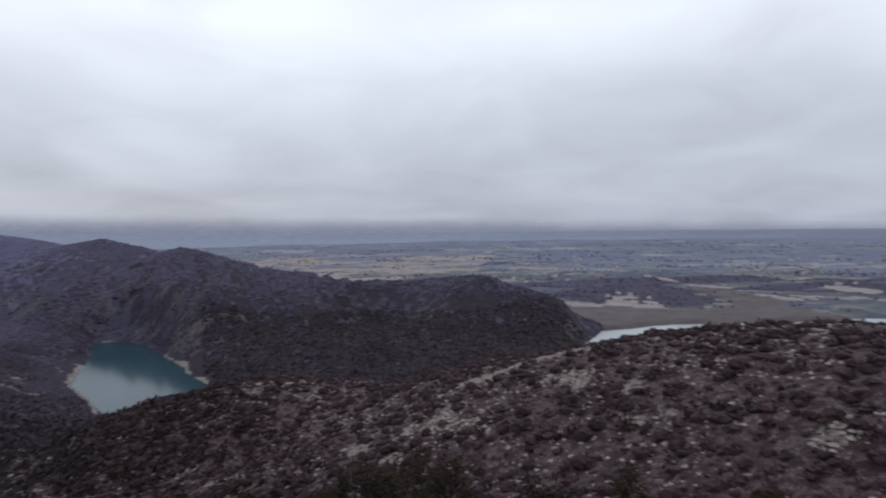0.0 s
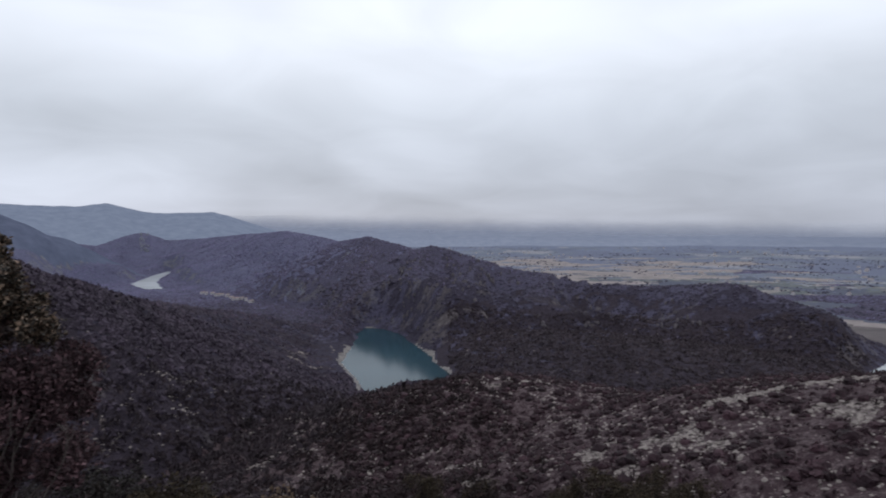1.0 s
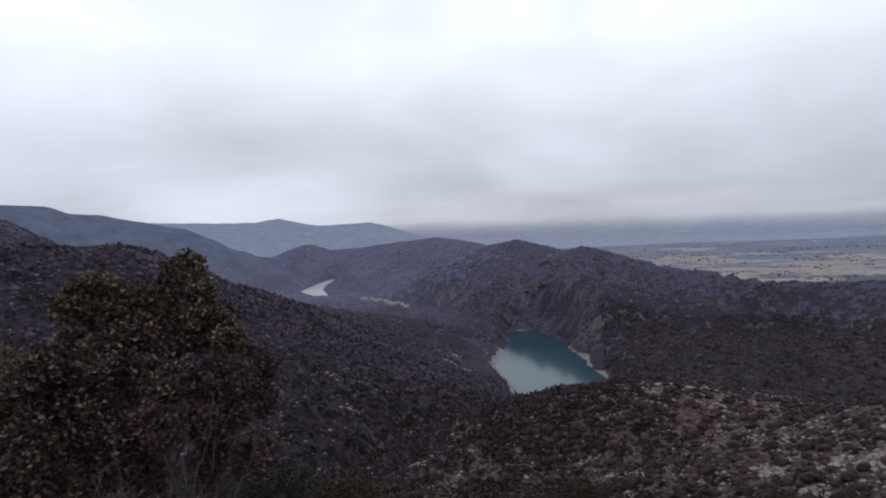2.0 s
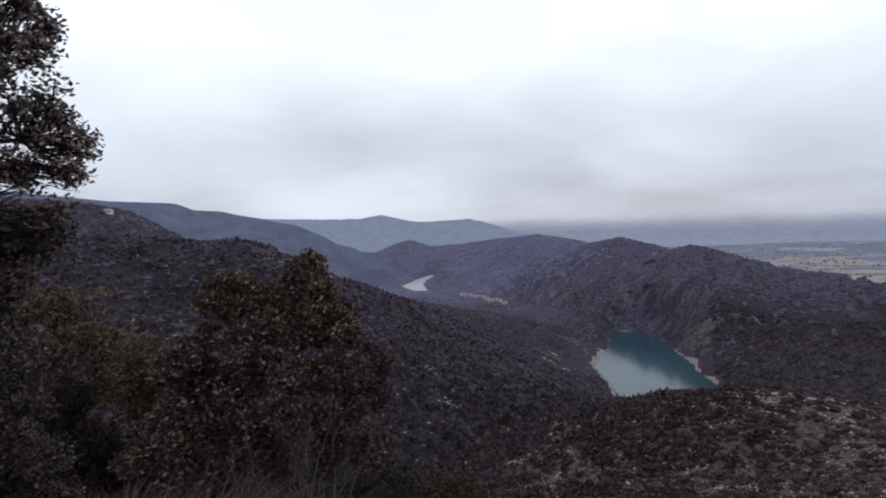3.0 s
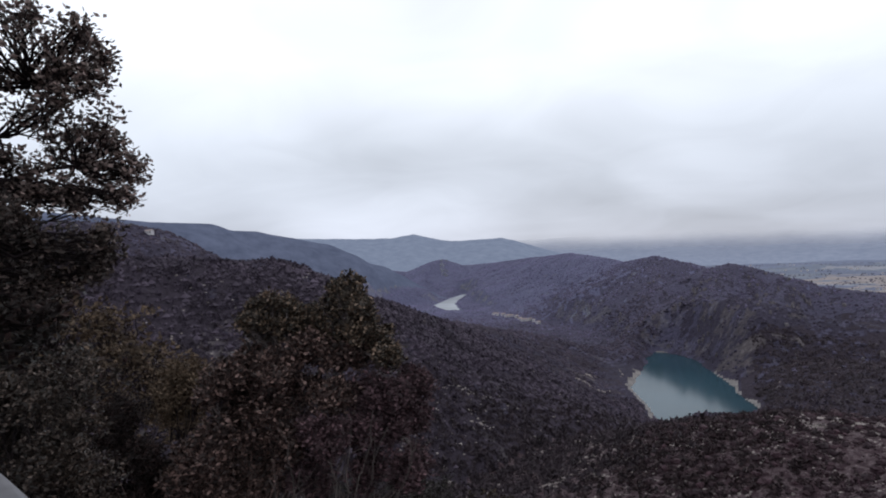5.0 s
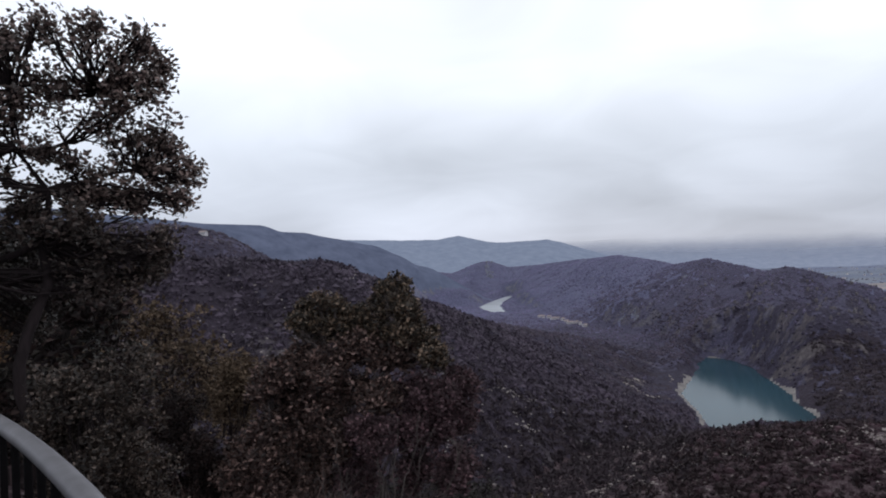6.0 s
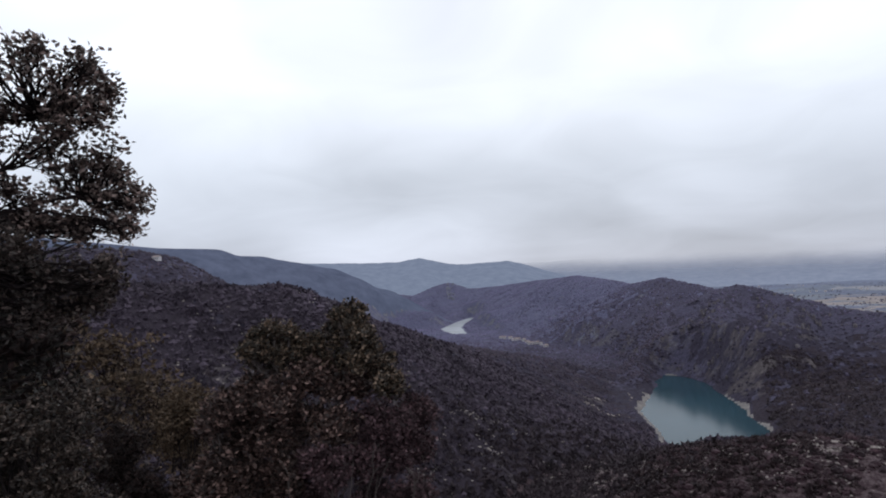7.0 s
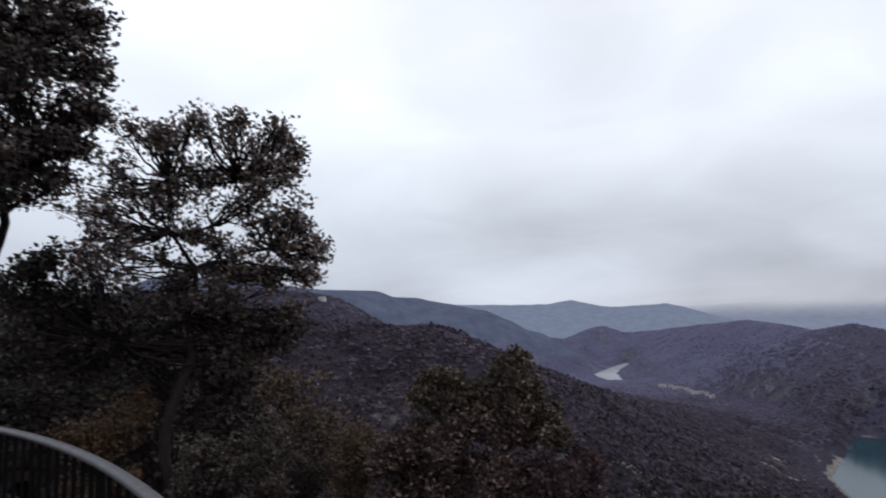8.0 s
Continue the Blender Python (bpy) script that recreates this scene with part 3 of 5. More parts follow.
# Both ranges have haze in their colour and glow by themselves.
M_FAR = far_slope("haze_glow_far_slopes", (0.095, 0.114, 0.16), (0.125, 0.147, 0.197), 0.95)
M_FARTHEST = far_slope("haze_glow_misty_slopes", (0.112, 0.13, 0.178), (0.146, 0.165, 0.216), 1.0, (-75, 118))
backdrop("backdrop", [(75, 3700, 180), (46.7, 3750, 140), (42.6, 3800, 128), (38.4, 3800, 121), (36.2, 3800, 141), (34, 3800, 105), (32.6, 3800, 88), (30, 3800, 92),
                      (27.9, 3800, 95), (26, 3850, 60), (24.6, 3900, 28), (22, 3950, -30), (19, 4000, -90)], 0.3, M_FAR, "distant mountain ridge under low cloud, haze put into its blue colour", 81)
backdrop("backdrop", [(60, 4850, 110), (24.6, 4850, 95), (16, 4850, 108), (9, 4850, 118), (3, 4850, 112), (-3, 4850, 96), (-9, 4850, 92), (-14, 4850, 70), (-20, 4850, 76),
                      (-26, 4850, 52), (-32, 4850, 40), (-38, 4850, 2), (-44, 4850, -12), (-52, 4850, -30), (-75, 4850, -40)], 0.3, M_FARTHEST, "far hills fading into low cloud, mist put into their glowing colour", 91)


# ---- scattered growth ----
def ico(level):
    bm = bmesh.new()
    bmesh.ops.create_icosphere(bm, subdivisions=level, radius=1.0)
    bm.verts.ensure_lookup_table()
    v = np.array([p.co[:] for p in bm.verts])
    f = np.array([[p.index for p in q.verts] for q in bm.faces])
    bm.free()
    return v, f


def clump(rng, level, rough, leaves, leaf):
    """A ragged bush shape: an uneven body with loose sprigs round it."""
    v, f = ico(level)
    v = v * (1 + rough * rng.uniform(-1, 0.8, (len(v), 1)))
    v[:, 2] = v[:, 2] * 0.62 + 0.42
    V, F = [v], [f]
    if leaves:
        d = rng.normal(size=(leaves, 3))
        d /= np.linalg.norm(d, axis=1, keepdims=True)
        d[:, 2] = np.abs(d[:, 2])
        c = d * rng.uniform(0.75, 1.12, (leaves, 1))
        c[:, 2] = c[:, 2] * 0.62 + 0.42
        tri = c[:, None] + rng.normal(size=(leaves, 3, 3)) * leaf
        V.append(tri.reshape(-1, 3))
        F.append(np.arange(leaves * 3).reshape(-1, 3) + len(v))
    return np.concatenate(V), np.concatenate(F)


def sprigs(rng, n, size):
    """A loose low bush of small leafy facets with gaps."""
    d = rng.normal(size=(n, 3))
    d /= np.linalg.norm(d, axis=1, keepdims=True)
    d[:, 2] = np.abs(d[:, 2])
    c = d * rng.uniform(0.35, 1.05, (n, 1)) * (1, rng.uniform(0.7, 1.0), rng.uniform(0.55, 0.95)) + (0, 0, 0.15)
    return (c[:, None] + rng.normal(size=(n, 3, 3)) * size).reshape(-1, 3), np.arange(n * 3).reshape(-1, 3)


def spread(name, kinds, x, y, size, rng, material, label, category, sink=0.25, smooth=False):
    """One object of many bushes, stones or trees of the given shapes at the places x, y."""
    z = height(x, y)
    V, F, n0 = [], [], 0
    pick = rng.integers(0, len(kinds), len(x))
    for k, (v, f) in enumerate(kinds):
        s = np.flatnonzero(pick == k)
        a = rng.uniform(0, 2 * np.pi, len(s))
        c, d = np.cos(a)[:, None], np.sin(a)[:, None]
        sc = (size[s] * rng.uniform(0.85, 1.15, len(s)))[:, None]
        px = (v[:, 0] * c - v[:, 1] * d) * sc + x[s][:, None]
        py = (v[:, 0] * d + v[:, 1] * c) * sc + y[s][:, None]
        pz = v[:, 2] * sc * rng.uniform(0.75, 1.25, len(s))[:, None] + (z[s] - sink * size[s])[:, None]
        V.append(np.stack([px, py, pz], -1).reshape(-1, 3))
        F.append((f[None] + (np.arange(len(s)) * len(v))[:, None, None] + n0).reshape(-1, 3))
        n0 += len(s) * len(v)
    ob = new(name, mesh_np(name, np.concatenate(V), np.concatenate(F), [material], None, smooth))
    return tagged(ob, label, category, kind="stuff")


def places(rng, n, az0, az1, r0, r1):
    """Places spread evenly over a sector."""
    az = rng.uniform(az0, az1, n)
    r = np.sqrt(rng.uniform(r0 * r0, r1 * r1, n))
    return (*polar(az, r), az, r)


def grow():
    rng = np.random.default_rng(7)
    bushes = [clump(rng, 2, 0.3, 40, 0.16) for _ in range(5)]
    small = [clump(rng, 1, 0.35, 8, 0.24) for _ in range(5)]
    loose = [sprigs(rng, 26, 0.3) for _ in range(6)]
    airy = [sprigs(rng, 15, 0.4) for _ in range(5)]
    tiny = []
    for _ in range(6):
        v = np.array([(1, 0, 0.3), (0.31, 0.95, 0.25), (-0.81, 0.59, 0.3), (-0.81, -0.59, 0.2), (0.31, -0.95, 0.3), (0, 0, 1.05)])
        v = v * (1 + rng.uniform(-0.3, 0.3, (6, 1)))
        low = v[:5] * (0.7, 0.7, -0.6)
        f = [(i, (i + 1) % 5, 5) for i in range(5)] + [(i + 6, (i + 1) % 5 + 6, (i + 1) % 5) for i in range(5)] + [(i + 6, (i + 1) % 5, i) for i in range(5)]
        tiny.append((np.concatenate([v, low]), np.array(f)))
    # stony spur
    x, y, az, r = places(rng, 9500, -62, 16, 45, 350)
    keep = (fbm(x, y, 12, 3, 101) + rng.normal(0, 0.3, len(x)) > -0.22) & (outcrop(x, y, az, r) + rng.normal(0, 0.3, len(x)) < 0.35)
    x, y = x[keep], y[keep]
    size = rng.uniform(0.4, 1.0, len(x)) ** 1.8 * 2.0
    spread("scrub", bushes + loose[:2] + small[:2], x, y, size, rng, M_SHRUB, "dark rounded garrigue shrubs between pale stones", "shrubs")
    x, y, az, r = places(rng, 10000, -62, 18, 45, 350)
    keep = (fbm(x, y, 15, 3, 107) + rng.normal(0, 0.35, len(x)) > -0.1) & (outcrop(x, y, az, r) + rng.normal(0, 0.3, len(x)) < 0.2)
    x, y = x[keep], y[keep]
    spread("scrub", loose, x, y, rng.uniform(0.35, 1.0, len(x)), rng, M_HEATH, "low reddish-brown shrubs and herbs between the stones", "shrubs")
    # slope down to the lake
    x, y, az, r = places(rng, 48000, -3, 66, 36, 620)
    keep = (height(x, y) > WATER + 3.5) & (fbm(x, y, 40, 4, 103) + rng.normal(0, 0.2, len(x)) > -0.4)
    keep &= step(az + rng.normal(0, 2.5, len(x)) + 5 * fbm(x, y, 25, 3, 105), -1, 10) > rng.uniform(0, 1, len(x))
    x, y, r = x[keep], y[keep], r[keep]
    # The farthest scrub band is lighter, with faint haze in its colour.
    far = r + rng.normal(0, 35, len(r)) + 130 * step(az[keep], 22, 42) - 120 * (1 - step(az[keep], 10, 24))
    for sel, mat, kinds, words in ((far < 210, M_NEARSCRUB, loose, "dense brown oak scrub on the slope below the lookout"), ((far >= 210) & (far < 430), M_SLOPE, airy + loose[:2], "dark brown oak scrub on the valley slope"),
                                   (far >= 430, M_FOREST, airy + tiny[:2], "dense oak scrub above the lake, faint haze in its colour")):
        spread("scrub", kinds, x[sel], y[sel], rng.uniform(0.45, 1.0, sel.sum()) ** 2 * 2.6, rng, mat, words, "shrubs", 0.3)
    # shoulder and hill
    x, y, az, r = places(rng, 18000, 15, 75, 400, 1150)
    keep = height(x, y) > WATER + 5
    x, y = x[keep], y[keep]
    spread("wood", airy[:2] + tiny, x, y, rng.uniform(1.1, 2.6, len(x)), rng, M_FOREST, "dark oak wood over the shoulder of the hill", "wood", 0.3, True)
    # ridge beyond the lake
    x, y, az, r = places(rng, 160000, -31, 40, 540, 2900)
    z, kind = land(x, y)
    keep = ((kind == 1) | (kind == 8) | (kind == 9)) & (z > WATER + np.where(r > 940, 1.8, 4)) & (fbm(x, y, 60, 4, 111) > -0.42)
    x, y, r = x[keep][:60000], y[keep][:60000], r[keep][:60000]
    x2, y2, az2, r2 = places(rng, 13000, -29, 7, 470, 800)
    z2, kind2 = land(x2, y2)
    keep = ((kind2 == 1) | (kind2 == 3)) & (z2 > WATER + 4)
    # Darker canopy here: the shade of the slope is in its colour.
    spread("wood", airy + tiny, x2[keep], y2[keep], rng.uniform(0.9, 2.2, keep.sum()), rng, M_SLOPE, "oak wood at the foot of the ridge, slope shade put into its dark colour", "wood", 0.3)
    # Each farther band of trees has more haze painted into its colour.
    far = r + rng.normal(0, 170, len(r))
    for sel, mat, words in ((far < 1000, M_RIDGEWOOD, "dark wood covering the ridge beyond the lake"), ((far >= 1000) & (far < 1400), M_MIDWOOD, "wood along the crest beyond the lake, greyed with painted haze"),
                            (far >= 1400, M_FARWOOD, "wood on the far end of the ridge, blue-grey with painted haze")):
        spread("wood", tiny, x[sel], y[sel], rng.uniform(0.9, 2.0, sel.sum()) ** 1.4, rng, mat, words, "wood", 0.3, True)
    # hedges and woods of the plain
    x, y, az, r = places(rng, 16000, -54, 8, 1050, 4200)
    z, kind = land(x, y)
    keep = (kind == 6) & (rng.uniform(0, 1, len(x)) < 0.08) | ((kind == 2) | (kind == 5) | (kind == 11)) & (fbm(x, y, 90, 4, 131) > 0.15) | ((kind == 9) | (kind == 1)) & (az < -23) & (r > 1080)
    x, y = x[keep][:5000], y[keep][:5000]
    spread("hedges", tiny, x, y, rng.uniform(1.6, 4.2, len(x)), rng, M_HEDGE, "dark hedgerow trees between the fields", "trees")
    # stones
    stones = []
    for _ in range(6):
        v, f = ico(1)
        v = v * (1 + rng.uniform(-0.35, 0.3, (len(v), 1))) * (1, 0.8, 0.55)
        stones.append((v, f))
    chips = [(v * (1, 0.85, 0.6), f) for v, f in tiny]
    x, y, az, r = places(rng, 28000, -62, 22, 45, 340)
    keep = fbm(x, y, 14, 4, 121) + rng.normal(0, 0.2, len(x)) > -0.05
    x, y = x[keep][:14000], y[keep][:14000]
    spread("stones", chips, x, y, rng.uniform(0.3, 1.0, len(x)) ** 2.5 * 0.75 + 0.1, rng, M_ROCK, "pale limestone chips scattered in the scrub", "stones", 0.2)
    x, y, az, r = places(rng, 60000, -60, 16, 45, 340)
    keep = outcrop(x, y, az, r) + rng.normal(0, 0.2, len(x)) > 0.1
    x, y = x[keep][:9000], y[keep][:9000]
    spread("stones", chips, x, y, rng.uniform(0.3, 1.0, len(x)) ** 3 * 0.9 + 0.1, rng, M_ROCK, "pale weathered limestone outcrops breaking through the scrub", "stones", 0.1)
    slabs = [(v * (0.8, 0.7, 2.2) + (0, 0, 0.6), f) for v, f in stones]
    x, y, az, r = places(rng, 14000, -16, 19, 760, 1500)
    z, kind = land(x, y)
    keep = (kind == 1) & (z > WATER + 12) & (z < -50) & (fbm(x * 2.2, y * 0.5, 90, 4, 151) + rng.normal(0, 0.1, len(x)) > 0.2)
    x, y = x[keep][:2200], y[keep][:2200]
    spread("cliff_slabs", slabs, x, y, rng.uniform(0.4, 1.0, len(x)) ** 2 * 3.6, rng, M_CLIFF, "grey limestone cliff faces among the trees", "rocks", 0.1)
    x, y, az, r = places(rng, 40, 33.1, 33.8, 2560, 2735)
    spread("cliff_slabs", slabs, x, y, rng.uniform(2.5, 6.5, len(x)), rng, M_CRAG, "pale bare crag above the river bend", "rocks", 0.2)
    x, y, az, r = places(rng, 5200, 66, 104, 40, 420)
    spread("wood", loose, x, y, rng.uniform(1.2, 3.2, len(x)), rng, M_NEARSCRUB, "dark wood climbing the slope behind the oaks", "wood")
    x, y, az, r = places(rng, 9000, 8, 60, 60, 620)
    keep = fbm(x, y, 45, 4, 123) + rng.normal(0, 0.15, len(x)) > 0.28
    x, y = x[keep], y[keep]
    spread("stones", stones, x, y, rng.uniform(0.3, 1.0, len(x)) ** 2 * 1.1 + 0.2, rng, M_ROCK, "pale stones showing through the slope's scrub", "stones", 0.1)

    # rocky ledges on the slope above the lake
    x, y, size = [], [], []
    for a0, r0, a1, r1, n, big in ((34.2, 361, 29.3, 383, 100, 0.95), (27.0, 330, 24.5, 336, 50, 1.2), (21.9, 655, 18.7, 650, 60, 1.8), (20.9, 700, 20.1, 712, 40, 2.4), (18.0, 772, 17.6, 742, 20, 1.8),
                                   (38.5, 300, 35.5, 312, 50, 1.1), (26.5, 250, 22.5, 262, 60, 1.2)):
        t = rng.uniform(0, 1, n)
        px, py = polar(a0 + (a1 - a0) * t, r0 + (r1 - r0) * t + rng.normal(0, 2.2, n) + 4 * np.sin(7 * t))
        x.append(px)
        y.append(py)
        size.append(rng.uniform(0.3, 1.0, n) ** 1.7 * big)
    spread("stones", stones, np.concatenate(x), np.concatenate(y), np.concatenate(size), rng, M_ROCK, "pale rocky ledges on the slope above the lake", "rocks", -0.1)


grow()


# ---- lookout ----
M_CONCRETE = plain_material("weathered_concrete", (0.24, 0.225, 0.215), 0.9, 0, 0.25, 3)
M_GRIT = plain_material("dark_grit", (0.017, 0.0145, 0.0145), 0.95, 0, 0.4, 2, 0.03)
M_RAIL = plain_material("galvanised_steel", (0.17, 0.165, 0.178), 0.5, 0.5, 0.15, 9)
M_BAR = plain_material("dark_painted_iron", (0.007, 0.0062, 0.0068), 0.85, 0.0, 0.2, 20, 0.03)


def ring(bm, profile, a0, a1, n, centre, closed=True):
    """Sweeps a closed profile of (radius, height) along an arc."""
    rows = []
    for i in range(n + 1):
        a = a0 + (a1 - a0) * i / n
        rows.append([bm.verts.new((centre[0] + r * math.sin(a), centre[1] + r * math.cos(a), z)) for r, z in profile])
    k = len(profile)
    for p, q in zip(rows[:-1], rows[1:]):
        for i in range(k):
            bm.faces.new((p[i], q[i], q[(i + 1) % k], p[(i + 1) % k]))
    if closed:
        bm.faces.new(rows[0])
        bm.faces.new(rows[-1][::-1])
    bmesh.ops.recalc_face_normals(bm, faces=bm.faces)


def build_terrace():
    cx, cy, rad = TERRACE
    bm = bmesh.new()
    ring(bm, [(0.02, -0.3), (rad + 0.06, -0.3), (rad + 0.06, -0.02), (rad + 0.04, 0.0), (0.02, 0.0)], 0, 2 * math.pi, 96, (cx, cy), False)
    tagged(part("pavement", bm, M_GRIT), "dark gritty floor of the round lookout terrace", "pavement", kind="structure")
    bm = bmesh.new()
    ring(bm, [(rad - 0.25, -3.0), (rad + 0.03, -3.0), (rad + 0.03, -0.302), (rad - 0.25, -0.302)], 0, 2 * math.pi, 96, (cx, cy), False)
    tagged(part("wall_terrace", bm, M_CONCRETE), "low concrete retaining wall under the terrace", "wall", kind="structure")


build_terrace()


def build_railing():
    cx, cy, rad = TERRACE
    a0, a1 = math.radians(-62), math.radians(62)
    thing = new("railing")
    thing.location = (cx, cy + rad, 0)
    shift = Vector((0, -rad, 0))
    bm = bmesh.new()
    tube = [(rad - 0.035 + 0.037 * math.cos(i * math.pi / 6), 0.985 + 0.03 * math.sin(i * math.pi / 6)) for i in range(12)]
    ring(bm, tube, a0, a1, 110, shift)
    part("handrail", bm, M_RAIL, thing, "grey galvanised steel handrail", True)
    bm = bmesh.new()
    ring(bm, [(rad - 0.055, 0.1), (rad - 0.015, 0.1), (rad - 0.015, 0.115), (rad - 0.055, 0.115)], a0, a1, 110, shift)
    part("bottom_rail", bm, M_BAR, thing)

    def bar(w, d, z0, z1):
        bm = bmesh.new()
        bmesh.ops.create_cube(bm, size=1.0, matrix=Matrix.Translation((0, 0, (z0 + z1) / 2)) @ Matrix.Diagonal((w, d, z1 - z0, 1)))
        bmesh.ops.bevel(bm, geom=bm.edges[:], offset=min(w, d) * 0.2, segments=1, affect="EDGES")
        me = bpy.data.meshes.new("baluster")
        bm.to_mesh(me)
        bm.free()
        me.materials.append(M_BAR)
        return me

    thin, thick = bar(0.026, 0.026, 0.116, 0.958), bar(0.05, 0.05, 0.0, 0.957)
    n = 144
    for i in range(n + 1):
        a = a0 + (a1 - a0) * i / n
        post = i % 12 == 0
        ob = new("post" if post else "baluster", thick if post else thin)
        ob.parent = thing
        ob.matrix_local = Matrix.Translation((shift.x + (rad - 0.035) * math.sin(a), shift.y + (rad - 0.035) * math.cos(a), 0)) @ Matrix.Rotation(-a, 4, "Z")
    tagged(thing, "curved grey steel railing with dark vertical bars on the terrace", "railing")


build_railing()


# ---- trees and shrubs by the lookout ----
def tube_np(pts, r0, r1, sides=6):
    """A tapered tube along points."""
    pts = np.asarray(pts, float)
    n = len(pts)
    tan = np.gradient(pts, axis=0)
    tan /= np.linalg.norm(tan, axis=1, keepdims=True) + 1e-9
    ref = np.where(np.abs(tan[:, 2:3]) > 0.9, (1.0, 0, 0), (0, 0, 1.0))
    u = np.cross(tan, ref)
    u /= np.linalg.norm(u, axis=1, keepdims=True)
    w = np.cross(tan, u)
    a = np.arange(sides) * 2 * np.pi / sides
    rad = np.linspace(r0, r1, n)[:, None, None]
    v = pts[:, None] + rad * (np.cos(a)[None, :, None] * u[:, None] + np.sin(a)[None, :, None] * w[:, None])
    i, j = np.meshgrid(np.arange(n - 1), np.arange(sides), indexing="ij")
    p, q = i * sides + j, i * sides + (j + 1) % sides
    f = np.concatenate([np.stack([p, q, q + sides], -1).reshape(-1, 3), np.stack([p, q + sides, p + sides], -1).reshape(-1, 3)])
    return v.reshape(-1, 3), f


def limb(rng, a, b, n=7, sway=0.12):
    """A slightly crooked line from a to b."""
    a, b = np.asarray(a, float), np.asarray(b, float)
    t = np.linspace(0, 1, n)[:, None]
    d = np.linalg.norm(b - a)
    mid = (rng.normal(size=3) * sway + (0, 0, -0.1)) * d
    wob = rng.normal(size=(n, 3)) * 0.025 * d
    wob[0] = wob[-1] = 0
    return a + (b - a) * t + mid * (t * (1 - t) * 2) + wob


def join(pieces):
    V, F, n = [], [], 0
    for v, f in pieces:
        V.append(v)
        F.append(f + n)
        n += len(v)
    return np.concatenate(V), np.concatenate(F)


def leaves_np(rng, centres, size):
    """Folded pointed leaves, four triangles each, turned at random."""
    n = len(centres)
    d = rng.normal(size=(n, 3))
    d[:, 2] = np.abs(d[:, 2]) * 0.7
    d /= np.linalg.norm(d, axis=1, keepdims=True)
    side = np.cross(d, rng.normal(size=(n, 3)))
    side /= np.linalg.norm(side, axis=1, keepdims=True)
    up = np.cross(side, d)
    s = size * rng.uniform(0.65, 1.3, (n, 1))
    p0, p3 = centres, centres + d * s
    mid = centres + d * s * 0.45
    p1 = mid + side * s * 0.3 + up * s * 0.12
    p2 = mid - side * s * 0.3 + up * s * 0.12
    V = np.stack([p0, p1, p3, p2], 1).reshape(-1, 3)
    b = np.arange(n)[:, None] * 4
    F = np.concatenate([b + (0, 1, 2), b + (0, 2, 3)])
    return V, F


def foliage(rng, clusters, per, leaf, rag=1.15, fill=2.7):
    """Leaf places in ragged clusters (x, y, z, radius): small sprays within each. Returns places and spray middles."""
    out, mids = [], []
    for x, y, z, r in clusters:
        spray = 1.9 * leaf
        k = max(9, int(fill * (r / spray) ** 2))
        d = rng.normal(size=(k, 3))
        d /= np.linalg.norm(d, axis=1, keepdims=True)
        c = np.array((x, y, z)) + d * r * rng.uniform(0.35, 1.05, (k, 1)) * (1, 1, 0.85)
        mids.append(c)
        for m in c:
            q = int(per * rng.uniform(0.5, 1.4))
            v = rng.normal(size=(q, 3))
            v *= rng.uniform(0.2, 1, (q, 1)) ** 0.5 / np.linalg.norm(v, axis=1, keepdims=True)
            out.append(m + v * spray * rng.uniform(0.6, 1.3) * rag)
    return np.concatenate(out), mids


def lobed(rng, lobes, n=7, size=0.5):
    """Knobbly crown: each lobe (x, y, z, radius) becomes a heap of smaller clusters on its outside."""
    out = []
    for x, y, z, r in lobes:
        d = rng.normal(size=(n, 3))
        d /= np.linalg.norm(d, axis=1, keepdims=True)
        d[:, 2] = d[:, 2] * 0.8 + 0.1
        out.append((x, y, z, r * size))
        for v in d:
            out.append((x + v[0] * r * 0.72, y + v[1] * r * 0.72, z + v[2] * r * 0.78, r * size * rng.uniform(0.75, 1.15)))
    return out


